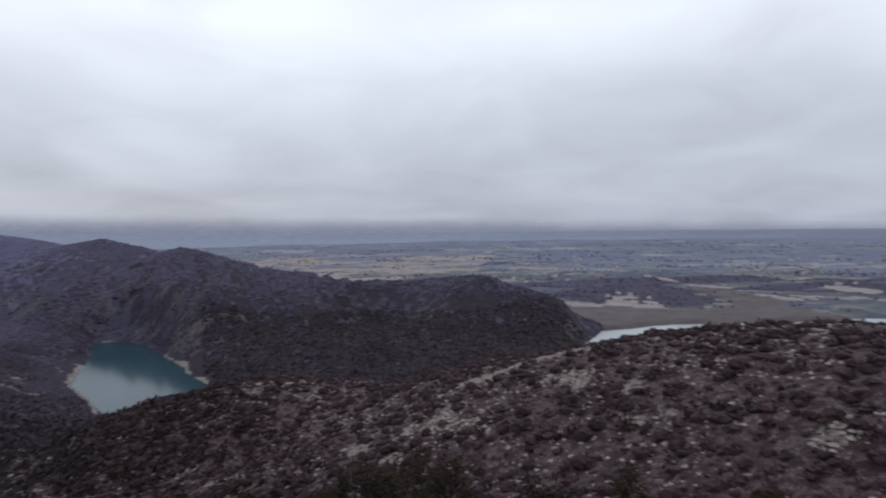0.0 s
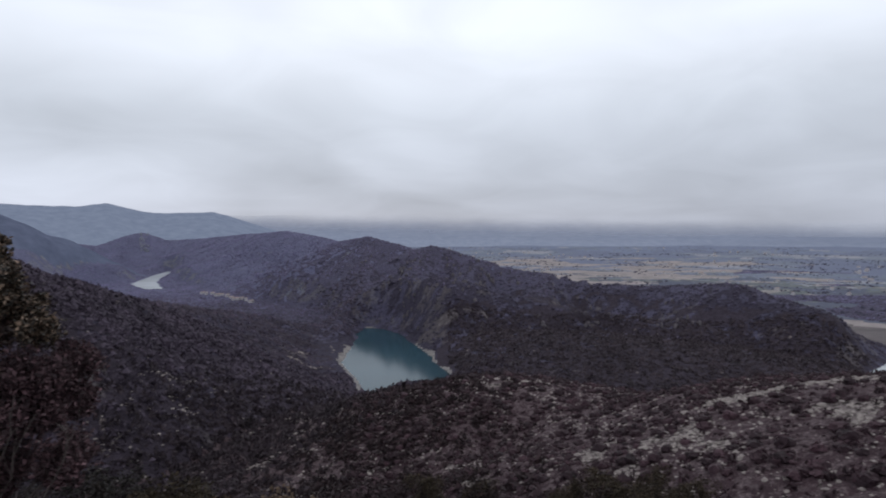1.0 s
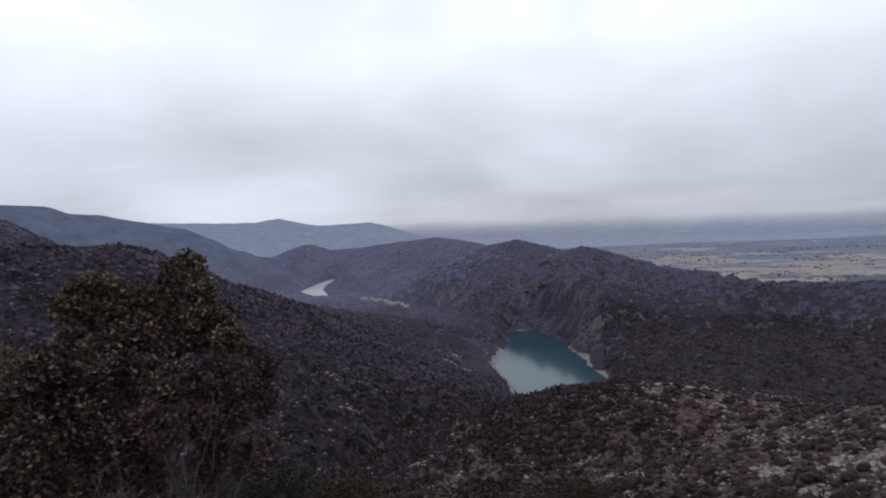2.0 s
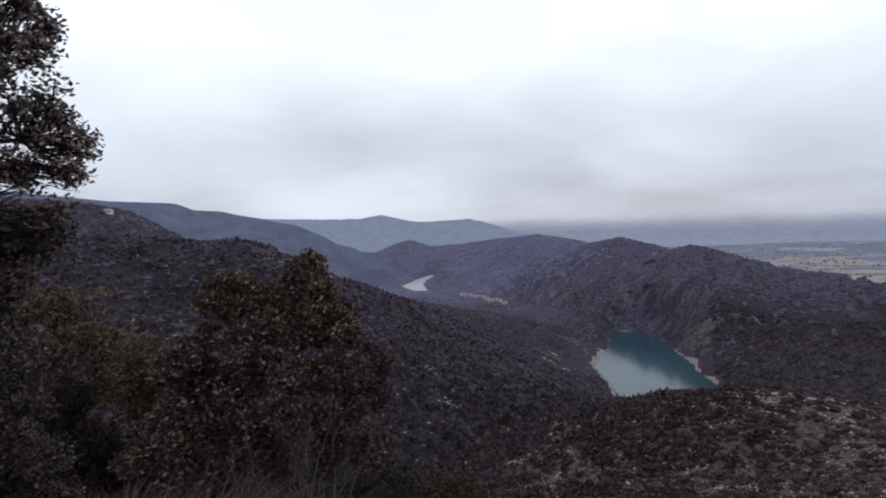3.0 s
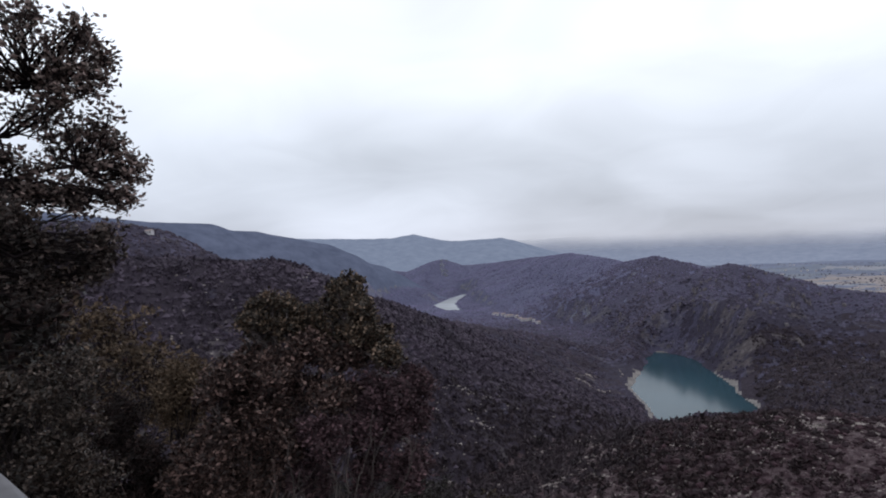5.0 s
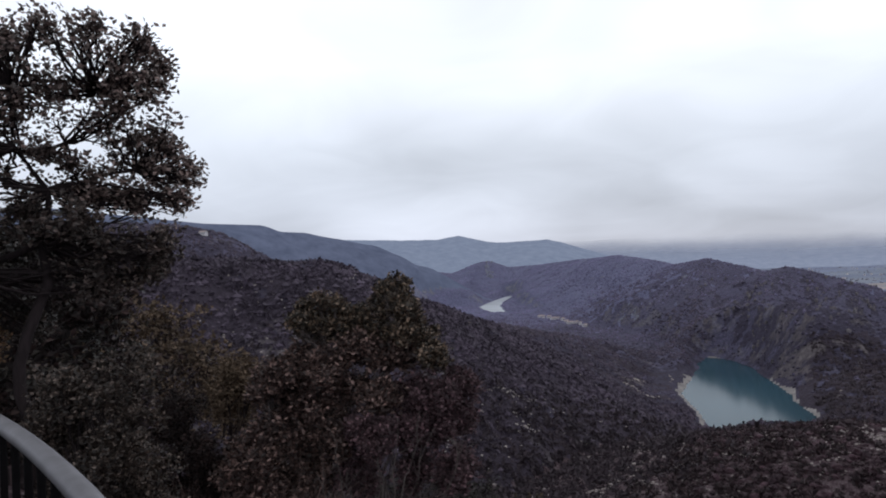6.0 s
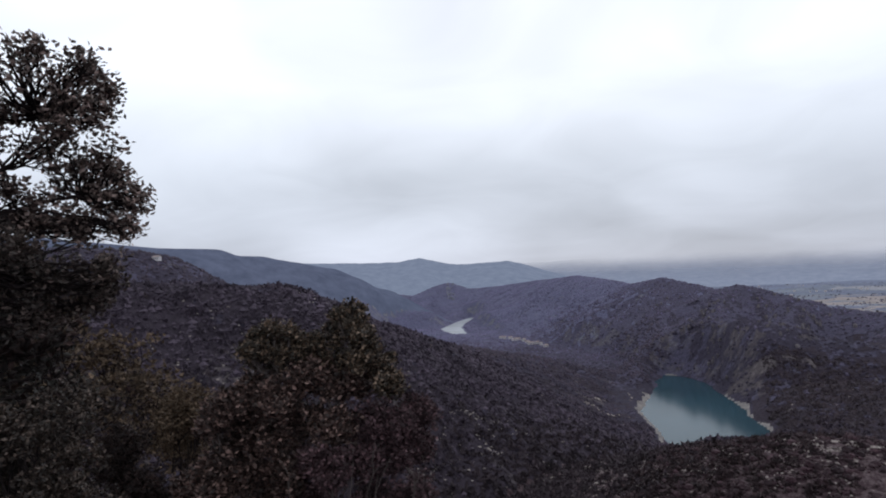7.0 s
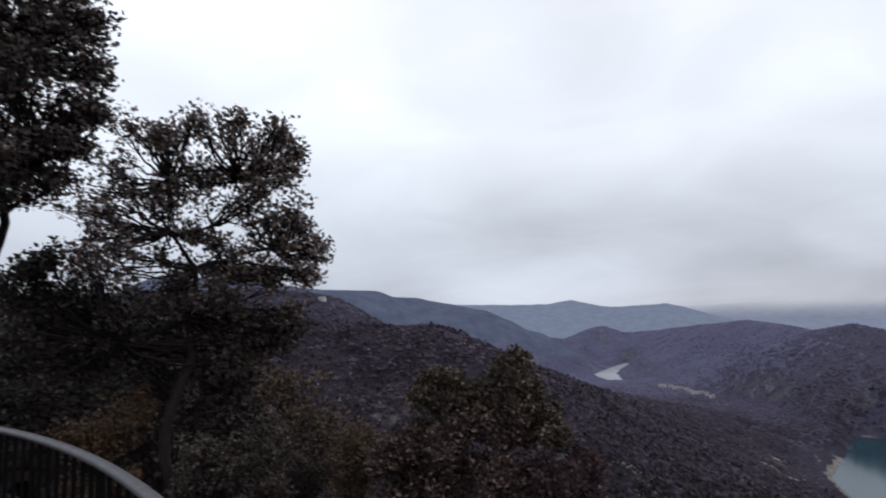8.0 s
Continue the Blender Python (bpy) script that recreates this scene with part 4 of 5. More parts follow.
def woody(name, label, category, base, forks, groups, bark, trunk=0.09, seed=1, stems=1, group="", twig=0.006, rag=1.15, fill=2.7):
    """A tree or shrub at base. forks: points the limbs leave from; groups: (part name, clusters, leaves a spray, leaf length, material, label)."""
    rng = np.random.default_rng(seed)
    base = np.asarray(base, float)
    thing = new(name)
    thing.location = base
    forks = [np.asarray(f, float) - base for f in forks]
    wood = []
    for s in range(stems):
        off = np.array((rng.normal() * 0.12, rng.normal() * 0.12, 0.0)) * (stems > 1)
        last = off + (0, 0, -0.25)
        r = trunk * (1 if stems == 1 else rng.uniform(0.6, 1.1))
        if stems == 1:
            for i, f in enumerate(forks[:1]):
                wood.append(tube_np(limb(rng, last, f, 10, 0.04), r, r * 0.62, 9))
        else:
            f = forks[s % len(forks)]
            wood.append(tube_np(limb(rng, last, f, 9, 0.08), r, r * 0.55, 7))
    girth = [0.6 * trunk]
    for i, f in enumerate(forks[1:] if stems == 1 else []):
        k = min(range(i + 1), key=lambda j: np.linalg.norm(forks[j] - f) + (2.0 if forks[j][2] > f[2] else 0))
        wood.append(tube_np(limb(rng, forks[k], f, 7, 0.08), girth[k] * 0.9, girth[k] * 0.62, 7))
        girth.append(girth[k] * 0.62)
    crowns = []
    for part_name, clusters, per, leaf, material, tag in groups:
        cl = np.asarray(clusters, float) - (*base, 0)
        pts, mids = foliage(rng, cl, per, leaf, rag, fill)
        for c, m in zip(cl, mids):
            start = min(forks, key=lambda f: np.linalg.norm(f - c[:3]) + (2.0 if f[2] > c[2] + 0.25 else 0))
            line = limb(rng, start, c[:3])
            wood.append(tube_np(line, min(trunk * 0.3, 3.2 * twig), twig * 1.2, 5))
            for q in m[:: 2 if len(m) > 12 else 1]:
                wood.append(tube_np(limb(rng, line[rng.integers(3, 7)], q, 4), twig * 1.2, twig * 0.5, 3))
        crowns.append((part_name, leaves_np(rng, pts, leaf), material, tag))
    part_np("trunk", *join(wood), bark, thing, "", True)
    for part_name, (v, f), material, tag in crowns:
        part_np(part_name, v, f, material, thing, tag)
    return tagged(thing, label, category, group)


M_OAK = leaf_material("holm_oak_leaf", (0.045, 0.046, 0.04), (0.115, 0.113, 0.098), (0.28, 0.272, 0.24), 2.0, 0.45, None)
# Three darker copies of the oak leaf, with crown shade in the colour.
M_LOWOAK = leaf_material("half_shade_oak_leaf", (0.022, 0.0225, 0.019), (0.05, 0.05, 0.043), (0.14, 0.138, 0.12), 2.0, 0.55, None)
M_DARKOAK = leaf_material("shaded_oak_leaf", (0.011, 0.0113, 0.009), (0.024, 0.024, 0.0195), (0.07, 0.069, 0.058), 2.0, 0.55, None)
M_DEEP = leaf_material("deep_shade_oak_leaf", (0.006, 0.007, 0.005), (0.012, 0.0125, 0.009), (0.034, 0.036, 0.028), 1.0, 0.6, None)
M_BROWN = leaf_material("brown_winter_leaf", (0.05, 0.047, 0.031), (0.085, 0.079, 0.051), (0.13, 0.12, 0.08), 1.0, 0.85, None)
M_OLIVE = leaf_material("olive_green_leaf", (0.013, 0.0135, 0.0095), (0.042, 0.0405, 0.0275), (0.2, 0.186, 0.13), 4.0, 0.5, None)
M_RUSSET = leaf_material("withered_russet_leaf", (0.024, 0.021, 0.019), (0.055, 0.048, 0.043), (0.13, 0.112, 0.1), 3.5, 0.8)
M_UMBER = leaf_material("umber_green_leaf", (0.0165, 0.0138, 0.0122), (0.05, 0.0415, 0.036), (0.22, 0.188, 0.16), 4.0, 0.55, None)
M_GREYLEAF = leaf_material("grey_green_leaf", (0.012, 0.0112, 0.009), (0.028, 0.0262, 0.02), (0.11, 0.108, 0.088), 4.0, 0.5, None)
M_JUNIPER = leaf_material("dark_juniper_leaf", (0.008, 0.008, 0.006), (0.016, 0.0135, 0.01), (0.034, 0.027, 0.019), 2.0, 0.8)
M_YELLOW = leaf_material("yellowish_leaf", (0.04, 0.036, 0.014), (0.085, 0.074, 0.03), (0.14, 0.12, 0.055), 2.0)
M_MOSS = leaf_material("dull_olive_leaf", (0.018, 0.0175, 0.01), (0.034, 0.033, 0.019), (0.056, 0.053, 0.032), 2.0, 0.8, None)
M_DRY = leaf_material("dry_grass", (0.045, 0.045, 0.033), (0.085, 0.082, 0.06), (0.16, 0.155, 0.115), 3.0, 0.9)


def ground_at(x, y):
    return float(height(x, y)[0])


# the oak beside the terrace, seen whole against the sky
rng_oak = np.random.default_rng(17)
OAK_TOP = [(-7.92, 2.23, 4.37, 0.42), (-8.13, 2.0, 3.89, 0.4), (-7.69, 2.42, 4.25, 0.32), (-7.37, 2.73, 4.32, 0.36), (-7.1, 2.99, 4.27, 0.33), (-7.6, 2.67, 3.91, 0.36), (-7.49, 3.05, 3.83, 0.38), (-7.06, 3.27, 3.99, 0.35)]
OAK_SIDE = [(-6.79, 3.45, 4.2, 0.26), (-7.32, 3.95, 4.18, 0.21), (-7.24, 3.79, 3.77, 0.26), (-7.17, 3.34, 3.62, 0.31), (-7.22, 3.73, 3.31, 0.32), (-7.44, 4.18, 3.15, 0.29), (-7.53, 4.02, 2.8, 0.32), (-7.65, 3.62, 3.02, 0.35),
            (-7.43, 3.21, 3.29, 0.3), (-7.51, 3.48, 2.59, 0.23), (-8.35, 1.66, 3.32, 0.37), (-7.89, 1.9, 3.07, 0.38), (-8.08, 2.36, 3.35, 0.32), (-8.03, 2.16, 2.73, 0.45), (-8.33, 2.66, 2.64, 0.36), (-8.0, 1.67, 2.73, 0.38)]
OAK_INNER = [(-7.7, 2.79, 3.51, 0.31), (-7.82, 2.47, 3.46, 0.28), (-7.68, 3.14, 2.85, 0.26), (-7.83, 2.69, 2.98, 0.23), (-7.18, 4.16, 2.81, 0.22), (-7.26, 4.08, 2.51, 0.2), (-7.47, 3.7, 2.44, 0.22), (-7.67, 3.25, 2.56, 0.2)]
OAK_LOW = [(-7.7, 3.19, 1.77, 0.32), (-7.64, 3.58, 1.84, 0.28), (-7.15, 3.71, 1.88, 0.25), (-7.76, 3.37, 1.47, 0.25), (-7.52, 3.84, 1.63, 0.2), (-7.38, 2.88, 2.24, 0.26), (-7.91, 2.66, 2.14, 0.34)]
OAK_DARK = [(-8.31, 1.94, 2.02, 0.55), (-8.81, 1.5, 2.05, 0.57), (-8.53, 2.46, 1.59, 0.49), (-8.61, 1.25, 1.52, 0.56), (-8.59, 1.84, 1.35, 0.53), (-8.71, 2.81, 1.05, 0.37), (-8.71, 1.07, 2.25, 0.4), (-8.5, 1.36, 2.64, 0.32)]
# Low and inner crowns use the darker leaves, so their shade is painted.
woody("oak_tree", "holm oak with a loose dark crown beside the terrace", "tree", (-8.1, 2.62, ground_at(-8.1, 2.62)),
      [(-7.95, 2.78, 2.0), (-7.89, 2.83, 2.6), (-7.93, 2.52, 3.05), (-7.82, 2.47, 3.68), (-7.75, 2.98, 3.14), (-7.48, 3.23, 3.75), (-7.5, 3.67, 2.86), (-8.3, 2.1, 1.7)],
      [("crown", lobed(rng_oak, [(x, y, z - 0.1, 0.85 * r) for x, y, z, r in OAK_TOP] + [(x, y, z, 0.93 * r) for x, y, z, r in OAK_SIDE + OAK_INNER], 6, 0.58), 7, 0.07, M_OAK, ""), ("low_crown", lobed(rng_oak, OAK_LOW, 6, 0.62), 14, 0.066, M_LOWOAK, "lower leaves, shade put into their darker colour"),
       ("shaded_crown", lobed(rng_oak, OAK_DARK, 7, 0.5), 16, 0.07, M_DARKOAK, "very dark leaves, deep shade put into their colour")], M_BARK, 0.085, 11, rag=0.95, fill=1.9)

BIG = [(-5.5, 0.68, 4.27, 0.39), (-5.23, 0.95, 4.27, 0.32), (-5.48, 1.18, 4.3, 0.19), (-5.32, 0.6, 3.77, 0.35), (-5.3, 0.88, 3.9, 0.31), (-5.62, 1.2, 3.98, 0.2), (-5.62, 0.73, 3.51, 0.33), (-5.54, 1.02, 3.62, 0.28),
       (-5.3, 1.15, 3.55, 0.14), (-5.35, 0.6, 3.08, 0.27), (-5.99, 0.95, 3.38, 0.29), (-5.29, 1.04, 3.25, 0.17), (-6.04, 0.77, 2.98, 0.25), (-5.62, 0.94, 2.99, 0.19), (-6.0, 0.3, 4.1, 0.5), (-6.0, 0.25, 4.7, 0.55),
       (-5.6, 0.75, 4.85, 0.5), (-6.4, 0.4, 3.5, 0.5), (-6.2, 0.2, 3.0, 0.4), (-6.6, 0.7, 4.3, 0.5), (-7.2, 0.3, 3.6, 0.5)]
woody("oak_tree", "taller holm oak reaching over the railing with dense dark leaves", "tree", (-8.6, 0.85, ground_at(-8.6, 0.85)),
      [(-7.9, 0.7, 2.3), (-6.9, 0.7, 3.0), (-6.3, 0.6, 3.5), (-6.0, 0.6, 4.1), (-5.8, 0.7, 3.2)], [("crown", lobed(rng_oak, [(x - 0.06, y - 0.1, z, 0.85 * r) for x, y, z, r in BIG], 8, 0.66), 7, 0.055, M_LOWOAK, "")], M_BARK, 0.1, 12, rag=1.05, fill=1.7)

TOP = [(-4.95, 5.53, 1.32, 0.23), (-4.6, 5.45, 1.13, 0.22), (-5.07, 5.4, 1.11, 0.25), (-4.59, 5.53, 0.82, 0.19), (-4.67, 5.25, 0.87, 0.23), (-5.07, 5.22, 0.82, 0.23), (-5.52, 4.73, 1.14, 0.21), (-5.37, 4.91, 1.16, 0.19),
       (-5.36, 4.73, 0.89, 0.23), (-5.44, 4.46, 1.0, 0.16), (-5.2, 5.04, 1.0, 0.21), (-4.36, 5.39, 0.59, 0.19)]
LOWER = [(-4.74, 5.43, 0.49, 0.24), (-4.98, 5.18, 0.51, 0.25), (-5.14, 4.86, 0.63, 0.24), (-5.63, 4.6, 0.49, 0.22), (-5.23, 4.57, 0.38, 0.25), (-5.59, 4.28, 0.39, 0.18), (-5.84, 4.24, 0.24, 0.18), (-4.84, 5.03, 0.1, 0.25),
         (-5.23, 4.88, 0.09, 0.26), (-5.43, 4.55, 0.03, 0.27), (-5.74, 4.39, -0.07, 0.26), (-5.94, 4.02, -0.4, 0.22), (-5.67, 4.16, -0.39, 0.26), (-5.48, 4.46, -0.43, 0.27), (-5.59, 3.69, -0.53, 0.21), (-5.59, 4.09, -0.74, 0.27),
         (-5.34, 4.45, -0.86, 0.27), (-5.1, 4.63, -0.32, 0.25), (-5.53, 3.89, -0.94, 0.29), (-5.23, 4.15, -1.07, 0.29)]
WITHERED = [(-4.29, 5.74, 0.09, 0.19), (-4.26, 5.37, 0.11, 0.21), (-4.5, 5.22, 0.11, 0.23), (-4.64, 4.68, -0.26, 0.24), (-4.52, 5.09, -0.29, 0.23), (-4.3, 5.41, -0.29, 0.21), (-4.21, 5.7, -0.23, 0.16), (-4.99, 4.77, -0.81, 0.23),
            (-3.98, 5.31, -0.68, 0.22), (-4.55, 5.25, -0.79, 0.18)]
tall_shrub = woody("holm_oak_shrub", "tall ragged holm oak shrub with bare pale stems and russet leaves", "shrub", (-5.06, 5.04, ground_at(-5.06, 5.04)),
      [(-4.95, 5.2, -0.9), (-5.2, 4.9, -0.2), (-4.75, 5.4, -1.2), (-5.5, 4.6, -0.9), (-5.0, 5.1, 0.5), (-4.7, 5.3, 0.6), (-5.4, 4.8, 0.5), (-5.7, 4.4, -0.5), (-4.55, 5.6, -0.3)],
      [("crown", lobed(rng_oak, [(x, y, z - 0.08, r) for x, y, z, r in TOP], 7, 0.5), 26, 0.05, M_OLIVE, ""), ("lower_crown", lobed(rng_oak, LOWER, 9, 0.64), 30, 0.058, M_UMBER, "brownish lower leaves"),
       ("withered_crown", lobed(rng_oak, WITHERED, 9, 0.74), 30, 0.055, M_RUSSET, "withered russet leaves")], M_STEM, 0.018, 13, 14, "", 0.004, 0.9, 2.2)


def bare_stems(shrub, roots, tips, seed):
    """Crooked pale stems that stand out of a shrub's front, each with a few twigs."""
    rng = np.random.default_rng(seed)
    for a, b in zip(roots, tips):
        line = limb(rng, np.subtract(a, shrub.location), np.subtract(b, shrub.location), 9, 0.1)
        pieces = [tube_np(line, 0.011, 0.004, 6)]
        for k in (4, 5, 6, 7):
            end = line[k] + rng.normal(size=3) * (0.13, 0.13, 0.05) + (0, 0, 0.22)
            pieces.append(tube_np(limb(rng, line[k], end, 5, 0.12), 0.004, 0.0015, 4))
        part_np("bare_stem", *join(pieces), M_TWIG, shrub, "pale bare stem", True)


bare_stems(tall_shrub, [(-4.33, 4.66, -1.07), (-4.33, 4.61, -1.15), (-4.35, 4.6, -1.14), (-4.04, 4.85, -1.19), (-4.52, 4.43, -1.15), (-4.25, 4.69, -1.15), (-4.64, 4.31, -1.14), (-4.58, 4.38, -1.12)],
           [(-4.23, 5.01, 0.01), (-4.37, 4.81, -0.03), (-4.5, 4.6, -0.26), (-3.83, 5.22, -0.31), (-4.66, 4.34, -0.49), (-4.12, 5.11, -0.18), (-4.85, 4.11, -0.51), (-4.89, 4.33, -0.11)], 19)


def ball_clusters(rng, n, spread_xy, z0, z1, r, taper=0.0):
    """Random clusters for a bush above the origin; taper narrows it upwards."""
    out = []
    for _ in range(n):
        u = rng.uniform()
        a, d = rng.uniform(0, 2 * math.pi), math.sqrt(rng.uniform()) * spread_xy * (1 - taper * u)
        out.append((math.cos(a) * d, math.sin(a) * d, z0 + (z1 - z0) * u, r * rng.uniform(0.75, 1.2)))
    return out


def bush(name, label, x, y, n, wide, low, high, r, per, leaf, material, bark, seed, taper=0.4, trunk=0.02, group="", category="shrub"):
    rng = np.random.default_rng(seed)
    z = ground_at(x, y)
    cl = [(a + x, b + y, c, d) for a, b, c, d in ball_clusters(rng, n, wide, low, high, r, taper)]
    mid = (low + high) / 2
    stem = z + max(0.3, (mid - z) * 0.5)
    forks = [(x + rng.normal() * wide * 0.2, y + rng.normal() * wide * 0.2, stem + rng.uniform(0, 0.4) * (mid - stem)) for _ in range(4)]
    return woody(name, label, category, (x, y, z), forks, [("crown", cl, per, leaf, material, "")], bark, trunk, seed, 4, group)


bush("grey_shrub", "grey-green leafy shrub below the railing", -5.5, 2.25, 20, 0.55, -0.9, 0.72, 0.27, 40, 0.04, M_GREYLEAF, M_BARK, 21, 0.3)
bush("juniper", "dark narrow juniper on the slope", -6.35, 3.55, 16, 0.5, -1.6, 0.2, 0.24, 60, 0.035, M_JUNIPER, M_BARK, 22, 0.75)
bush("yellow_shrub", "yellow-green shrub under the oak", -8.9, 2.3, 9, 0.55, -0.2, 0.95, 0.32, 40, 0.06, M_YELLOW, M_BARK, 23, 0.3)
bush("grey_shrub", "pale-leaved shrub at the oak's foot", -7.2, 2.9, 15, 0.6, -1.2, 0.3, 0.27, 40, 0.042, M_GREYLEAF, M_BARK, 24, 0.35)
bush("olive_shrub", "dull olive shrub below the tall oak shrub", -4.1, 6.9, 14, 0.8, -3.2, -1.05, 0.36, 34, 0.055, M_MOSS, M_BARK, 25, 0.35)
bush("grey_shrub", "low dark shrub on the slope below the terrace", -6.6, 4.6, 10, 0.6, -2.6, -0.9, 0.32, 30, 0.055, M_OLIVE, M_BARK, 26, 0.35)


bush("brown_shrub", "pale brown winter shrub on the slope", -9.0, 5.8, 10, 0.7, -2.2, 0.0, 0.4, 36, 0.06, M_BROWN, M_BARK, 27, 0.3)
bush("brown_shrub", "brown leafless-looking shrub under the oak shrub", -3.3, 7.6, 10, 0.9, -4.2, -2.2, 0.42, 34, 0.06, M_BROWN, M_BARK, 28, 0.3)


def grass_clump(x, y, seed, n=260, tall=0.7):
    rng = np.random.default_rng(seed)
    z = ground_at(x, y)
    root = rng.normal(size=(n, 3)) * (0.3, 0.3, 0)
    lean = rng.normal(size=(n, 3)) * (0.5, 0.5, 0) + (0, 0, 1)
    h = tall * rng.uniform(0.5, 1.2, (n, 1))
    side = np.cross(lean, rng.normal(size=(n, 3)))
    side /= np.linalg.norm(side, axis=1, keepdims=True)
    tip = root + lean * h + np.stack([rng.normal(size=n) * 0.12, rng.normal(size=n) * 0.12, -0.1 * np.ones(n)], -1)
    mid = root + lean * h * 0.55
    V = np.stack([root - side * 0.009, root + side * 0.009, mid + side * 0.008, mid - side * 0.008, tip], 1).reshape(-1, 3)
    V += (x, y, z - 0.05)
    b = np.arange(n)[:, None] * 5
    F = np.concatenate([b + (0, 1, 2), b + (0, 2, 3), b + (3, 2, 4)])
    ob = part_np("dry_grass", V, F, M_DRY)
    tagged(ob, "tuft of tall dry straw-coloured grass on the slope", "grass", "dry grass by the lookout", "stuff")


rng_g = np.random.default_rng(31)
for k in range(26):
    t = rng_g.uniform()
    gx, gy = -7.2 + 5.0 * t + rng_g.normal() * 0.4, 1.9 + 2.6 * t + rng_g.normal() * 0.45
    grass_clump(gx, gy, 200 + k, 620, rng_g.uniform(0.35, 0.7))


for gx, gy, gh in ((-5.3, 3.0, 1.25), (-5.0, 3.2, 1.3), (-4.7, 3.3, 1.25), (-5.5, 3.0, 1.1), (-4.9, 2.9, 1.2), (-4.45, 3.4, 1.2), (-5.2, 3.3, 1.3), (-4.6, 3.0, 1.15)):
    grass_clump(gx, gy, 240 + int(100 * gh + 10 * gx), 900, 0.78 * gh)


def build_wood():
    """Oaks and pines farther down and along the slope."""
    rng = np.random.default_rng(41)
    kinds = []
    for i in range(5):
        tall, wide = (8.5, 1.8) if i == 3 else (6.5, 2.3)
        cl = ball_clusters(rng, 24, wide, tall * (0.55 if i == 3 else 0.3), tall, 0.75, 0.45)
        forks = [(0, 0, tall * 0.35), (0.3, 0.2, tall * 0.5), (-0.3, 0.1, tall * 0.55), (0.1, -0.3, tall * 0.65)]
        # The first two oaks have the wood's deep shade in their leaf colour.
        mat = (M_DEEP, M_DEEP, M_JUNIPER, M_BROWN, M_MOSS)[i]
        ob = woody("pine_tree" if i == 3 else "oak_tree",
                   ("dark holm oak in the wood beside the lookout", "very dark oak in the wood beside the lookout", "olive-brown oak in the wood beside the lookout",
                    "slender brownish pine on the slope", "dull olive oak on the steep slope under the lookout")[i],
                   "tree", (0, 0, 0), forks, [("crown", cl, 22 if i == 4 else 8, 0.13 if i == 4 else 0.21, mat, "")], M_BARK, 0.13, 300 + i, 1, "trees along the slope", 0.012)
        kinds.append(ob)
    spots = [(3, -22.9, 12.1, 1.0), (3, -21.6, 9.3, 0.95), (3, -17.5, 7.6, 0.75), (3, -15.2, 9.0, 0.62), (0, -24, 5, 1.0), (1, -20, 3.6, 1.0), (2, -24.5, 16.5, 0.6)]
    for _ in range(84):
        az, r = rng.uniform(69, 101), 12.5 + 75 * rng.uniform() ** 1.4
        x, y = polar(az, r)
        if math.hypot(x - TERRACE[0], y - TERRACE[1]) > TERRACE[2] + 2.5:
            spots.append((int(rng.integers(0, 3)), float(x), float(y), rng.uniform(0.8, 1.25)))
    for _ in range(18):
        az, r = rng.uniform(20, 55), rng.uniform(20, 48)
        x, y = polar(az, r)
        spots.append((int(rng.integers(0, 3)), float(x), float(y), rng.uniform(0.4, 0.62)))
    for _ in range(24):
        az, r, sink = rng.uniform(-50, 12), rng.uniform(26, 44), math.tan(math.radians(rng.uniform(20.5, 24)))
        x, y = polar(az, r)
        spots.append((int(rng.choice((2, 4, 4))), float(x), float(y), max(0.3, (1.5 - r * sink - ground_at(x, y)) / 7.2)))
    used = set()
    for k, x, y, s in spots:
        s = min(s, (1.6 + 0.112 * math.hypot(x, y) - ground_at(x, y)) / (7.2 if k < 3 else 9.2))
        m = pose(x, y, ground_at(x, y), 0, 0, rng.uniform(0, 360))
        if k not in used:
            used.add(k)
            ob = kinds[k]
            ob.matrix_basis = m
        else:
            ob = copy_thing(kinds[k], m)
        ob.scale = (s, s, s)


build_wood()


# ---- houses of the plain ----
M_WALL = plain_material("pale_render_wall", (0.55, 0.53, 0.55), 0.9, 0, 0.1, 0.5)
M_TILE = plain_material("faded_roof_tiles", (0.36, 0.29, 0.27), 0.9, 0, 0.2, 0.5)
M_PANE = plain_material("dark_window", (0.03, 0.03, 0.035), 0.3, 0, 0.1, 1)


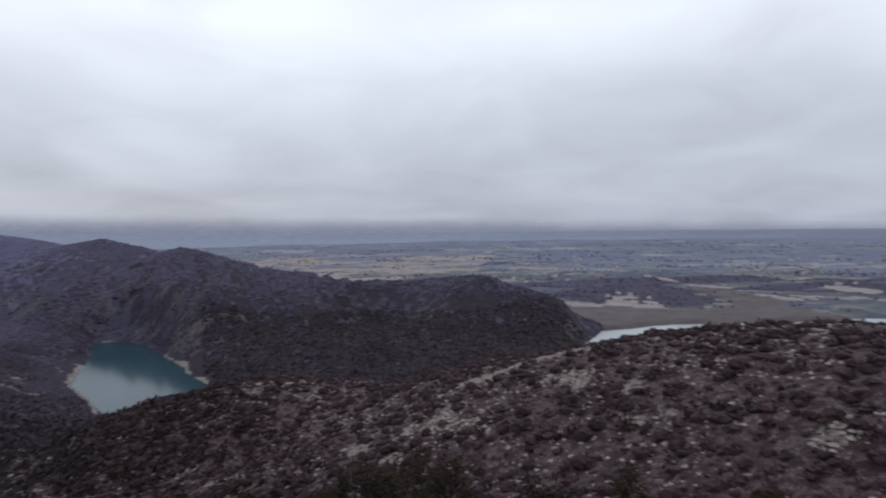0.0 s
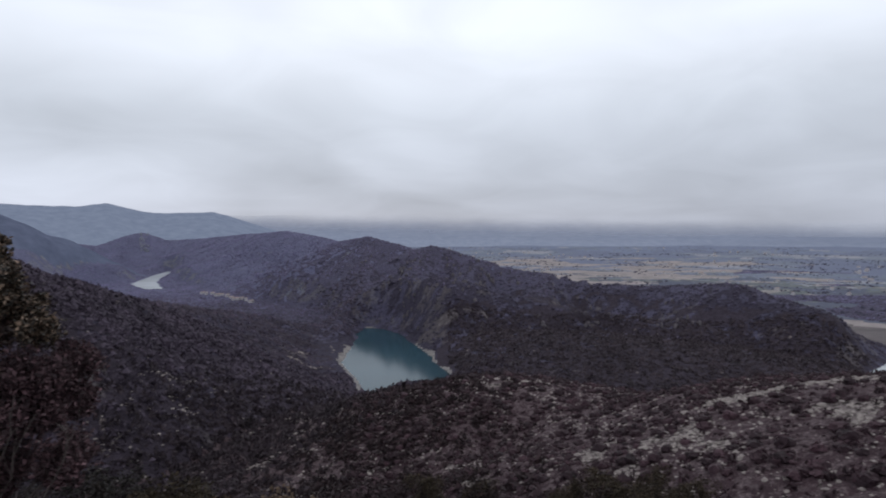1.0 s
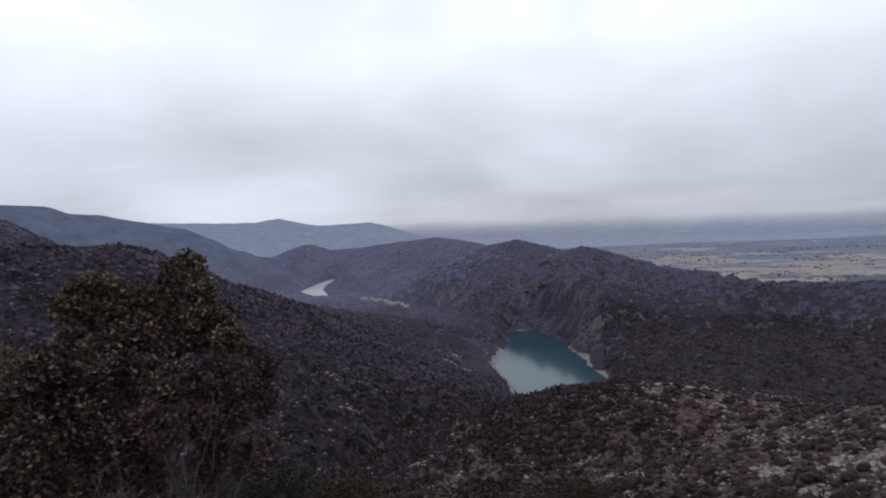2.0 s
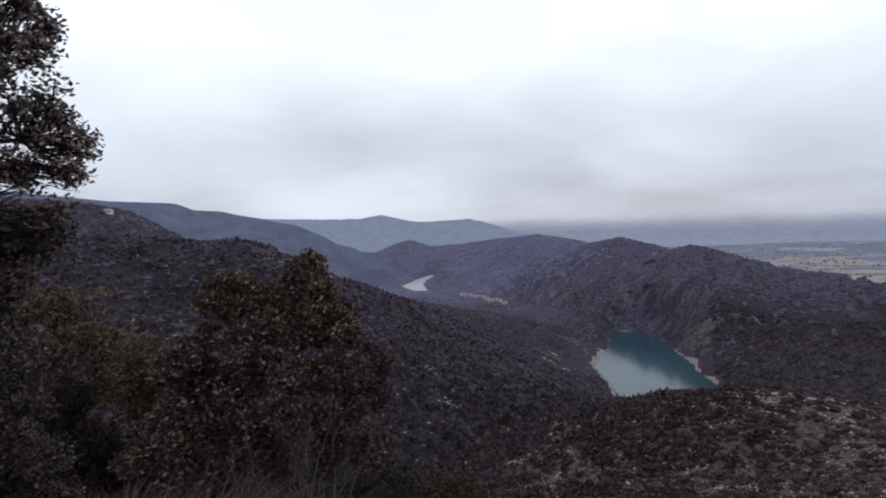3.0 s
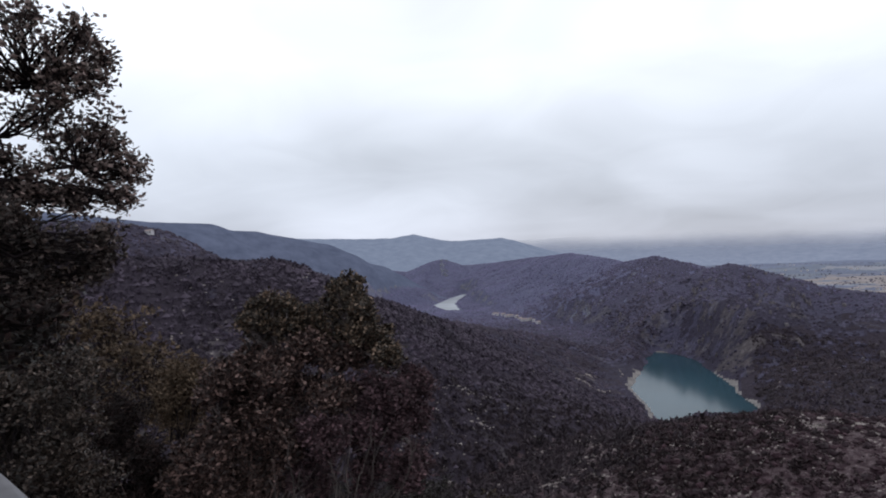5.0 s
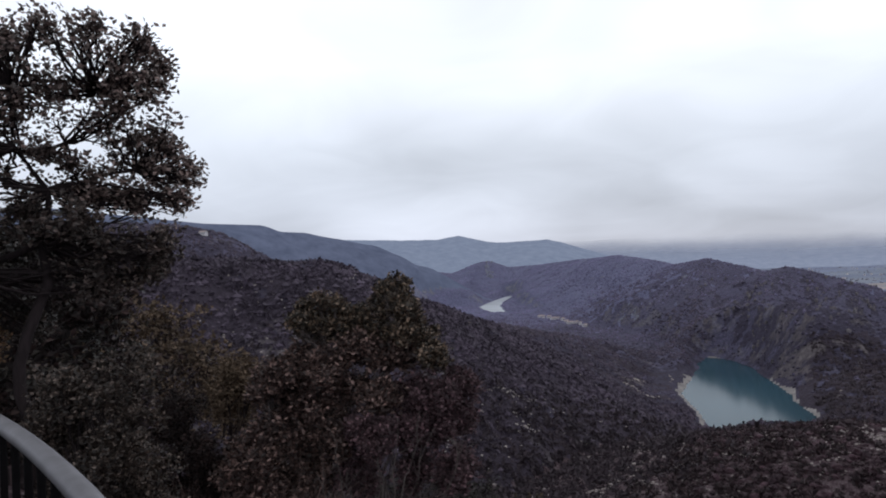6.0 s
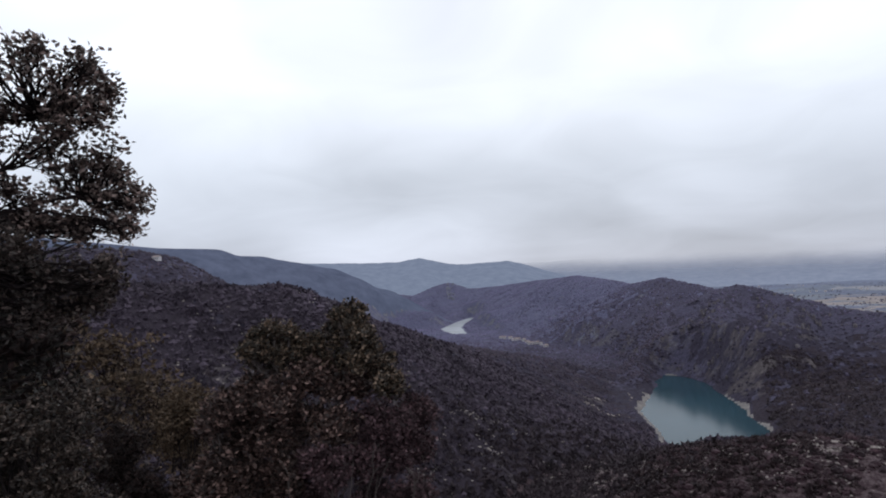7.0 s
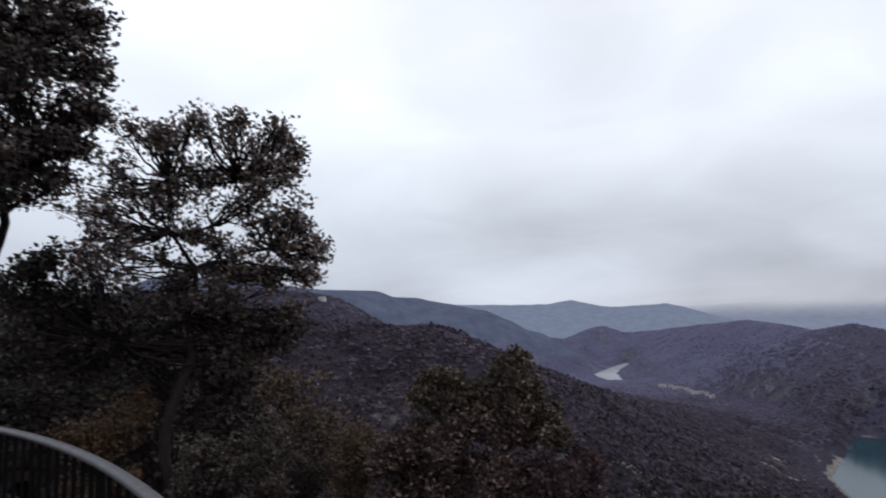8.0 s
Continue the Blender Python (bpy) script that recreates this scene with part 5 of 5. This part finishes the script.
def house(name, w, d, h, label):
    thing = new(name)
    bm = bmesh.new()
    rise = d * 0.22
    v = [bm.verts.new(c) for c in ((-w / 2, -d / 2, -1), (w / 2, -d / 2, -1), (w / 2, d / 2, -1), (-w / 2, d / 2, -1),
                                   (-w / 2, -d / 2, h), (w / 2, -d / 2, h), (w / 2, d / 2, h), (-w / 2, d / 2, h), (-w / 2, 0, h + rise), (w / 2, 0, h + rise))]
    for f in ((0, 1, 5, 4), (2, 3, 7, 6), (1, 2, 6, 9, 5), (3, 0, 4, 8, 7), (3, 2, 1, 0)):
        bm.faces.new([v[i] for i in f])
    part("wall", bm, M_WALL, thing)
    bm = bmesh.new()
    o, t = 0.5, 0.25
    prof = [(-d / 2 - o, h - 0.15), (0, h + rise + 0.05), (d / 2 + o, h - 0.15), (d / 2 + o, h - 0.15 + t), (0, h + rise + 0.05 + t), (-d / 2 - o, h - 0.15 + t)]
    a = [bm.verts.new((-w / 2 - o, y, z)) for y, z in prof]
    b = [bm.verts.new((w / 2 + o, y, z)) for y, z in prof]
    for i in range(6):
        bm.faces.new((a[i], b[i], b[(i + 1) % 6], a[(i + 1) % 6]))
    bm.faces.new(a[::-1])
    bm.faces.new(b)
    bmesh.ops.recalc_face_normals(bm, faces=bm.faces)
    part("roof", bm, M_TILE, thing, "faded tile roof")
    for i in range(3):
        bm = bmesh.new()
        bmesh.ops.create_cube(bm, size=1, matrix=Matrix.Translation((-w / 2 + w * (i + 0.5) / 3, -d / 2, h * 0.55)) @ Matrix.Diagonal((1.1, 0.12, 1.4, 1)))
        part("window", bm, M_PANE, thing)
    return tagged(thing, label, "house", "houses of the plain")


def build_village():
    rng = np.random.default_rng(51)
    kinds = [house("farmhouse", 9, 6, 4.5, "small pale farmhouse with a tiled roof"), house("barn", 13, 7, 4.5, "long pale barn among the fields"),
             house("farmhouse", 7, 6, 5.5, "two-storey pale farmhouse among the fields")]
    spots = [(0, -29.6, 1215, 40), (1, -30.6, 1262, 75), (2, -31.6, 1235, 10), (0, -33.2, 1195, 50), (0, 59.0, 852, 20), (1, -47.5, 1560, 80), (0, -48.6, 1590, 20)]
    for i in range(11):
        u = i / 10
        spots.append(((0, 2, 0, 1)[i % 4], 29.0 - 4.0 * u + rng.normal() * 0.05, 1490 - 205 * u + rng.normal() * 9, 60 + rng.normal() * 25))
    tries = 0
    while len(spots) < 135 and tries < 2000:
        tries += 1
        az, r = rng.uniform(-52, 7), rng.uniform(1500, 3800)
        x, y = polar(az, r)
        z, kind = land(np.array([x]), np.array([y]))
        if kind[0] in (2, 5, 11) and fbm(np.array([x]), np.array([y]), 500, 2, 141)[0] > 0.05:
            spots.append((int(rng.integers(0, 3)), az, r, rng.uniform(0, 180)))
    used = set()
    for k, az, r, turn in spots:
        x, y = polar(az, r)
        m = pose(float(x), float(y), ground_at(x, y), 0, 0, turn)
        if k in used:
            copy_thing(kinds[k], m)
        else:
            used.add(k)
            kinds[k].matrix_basis = m


build_village()
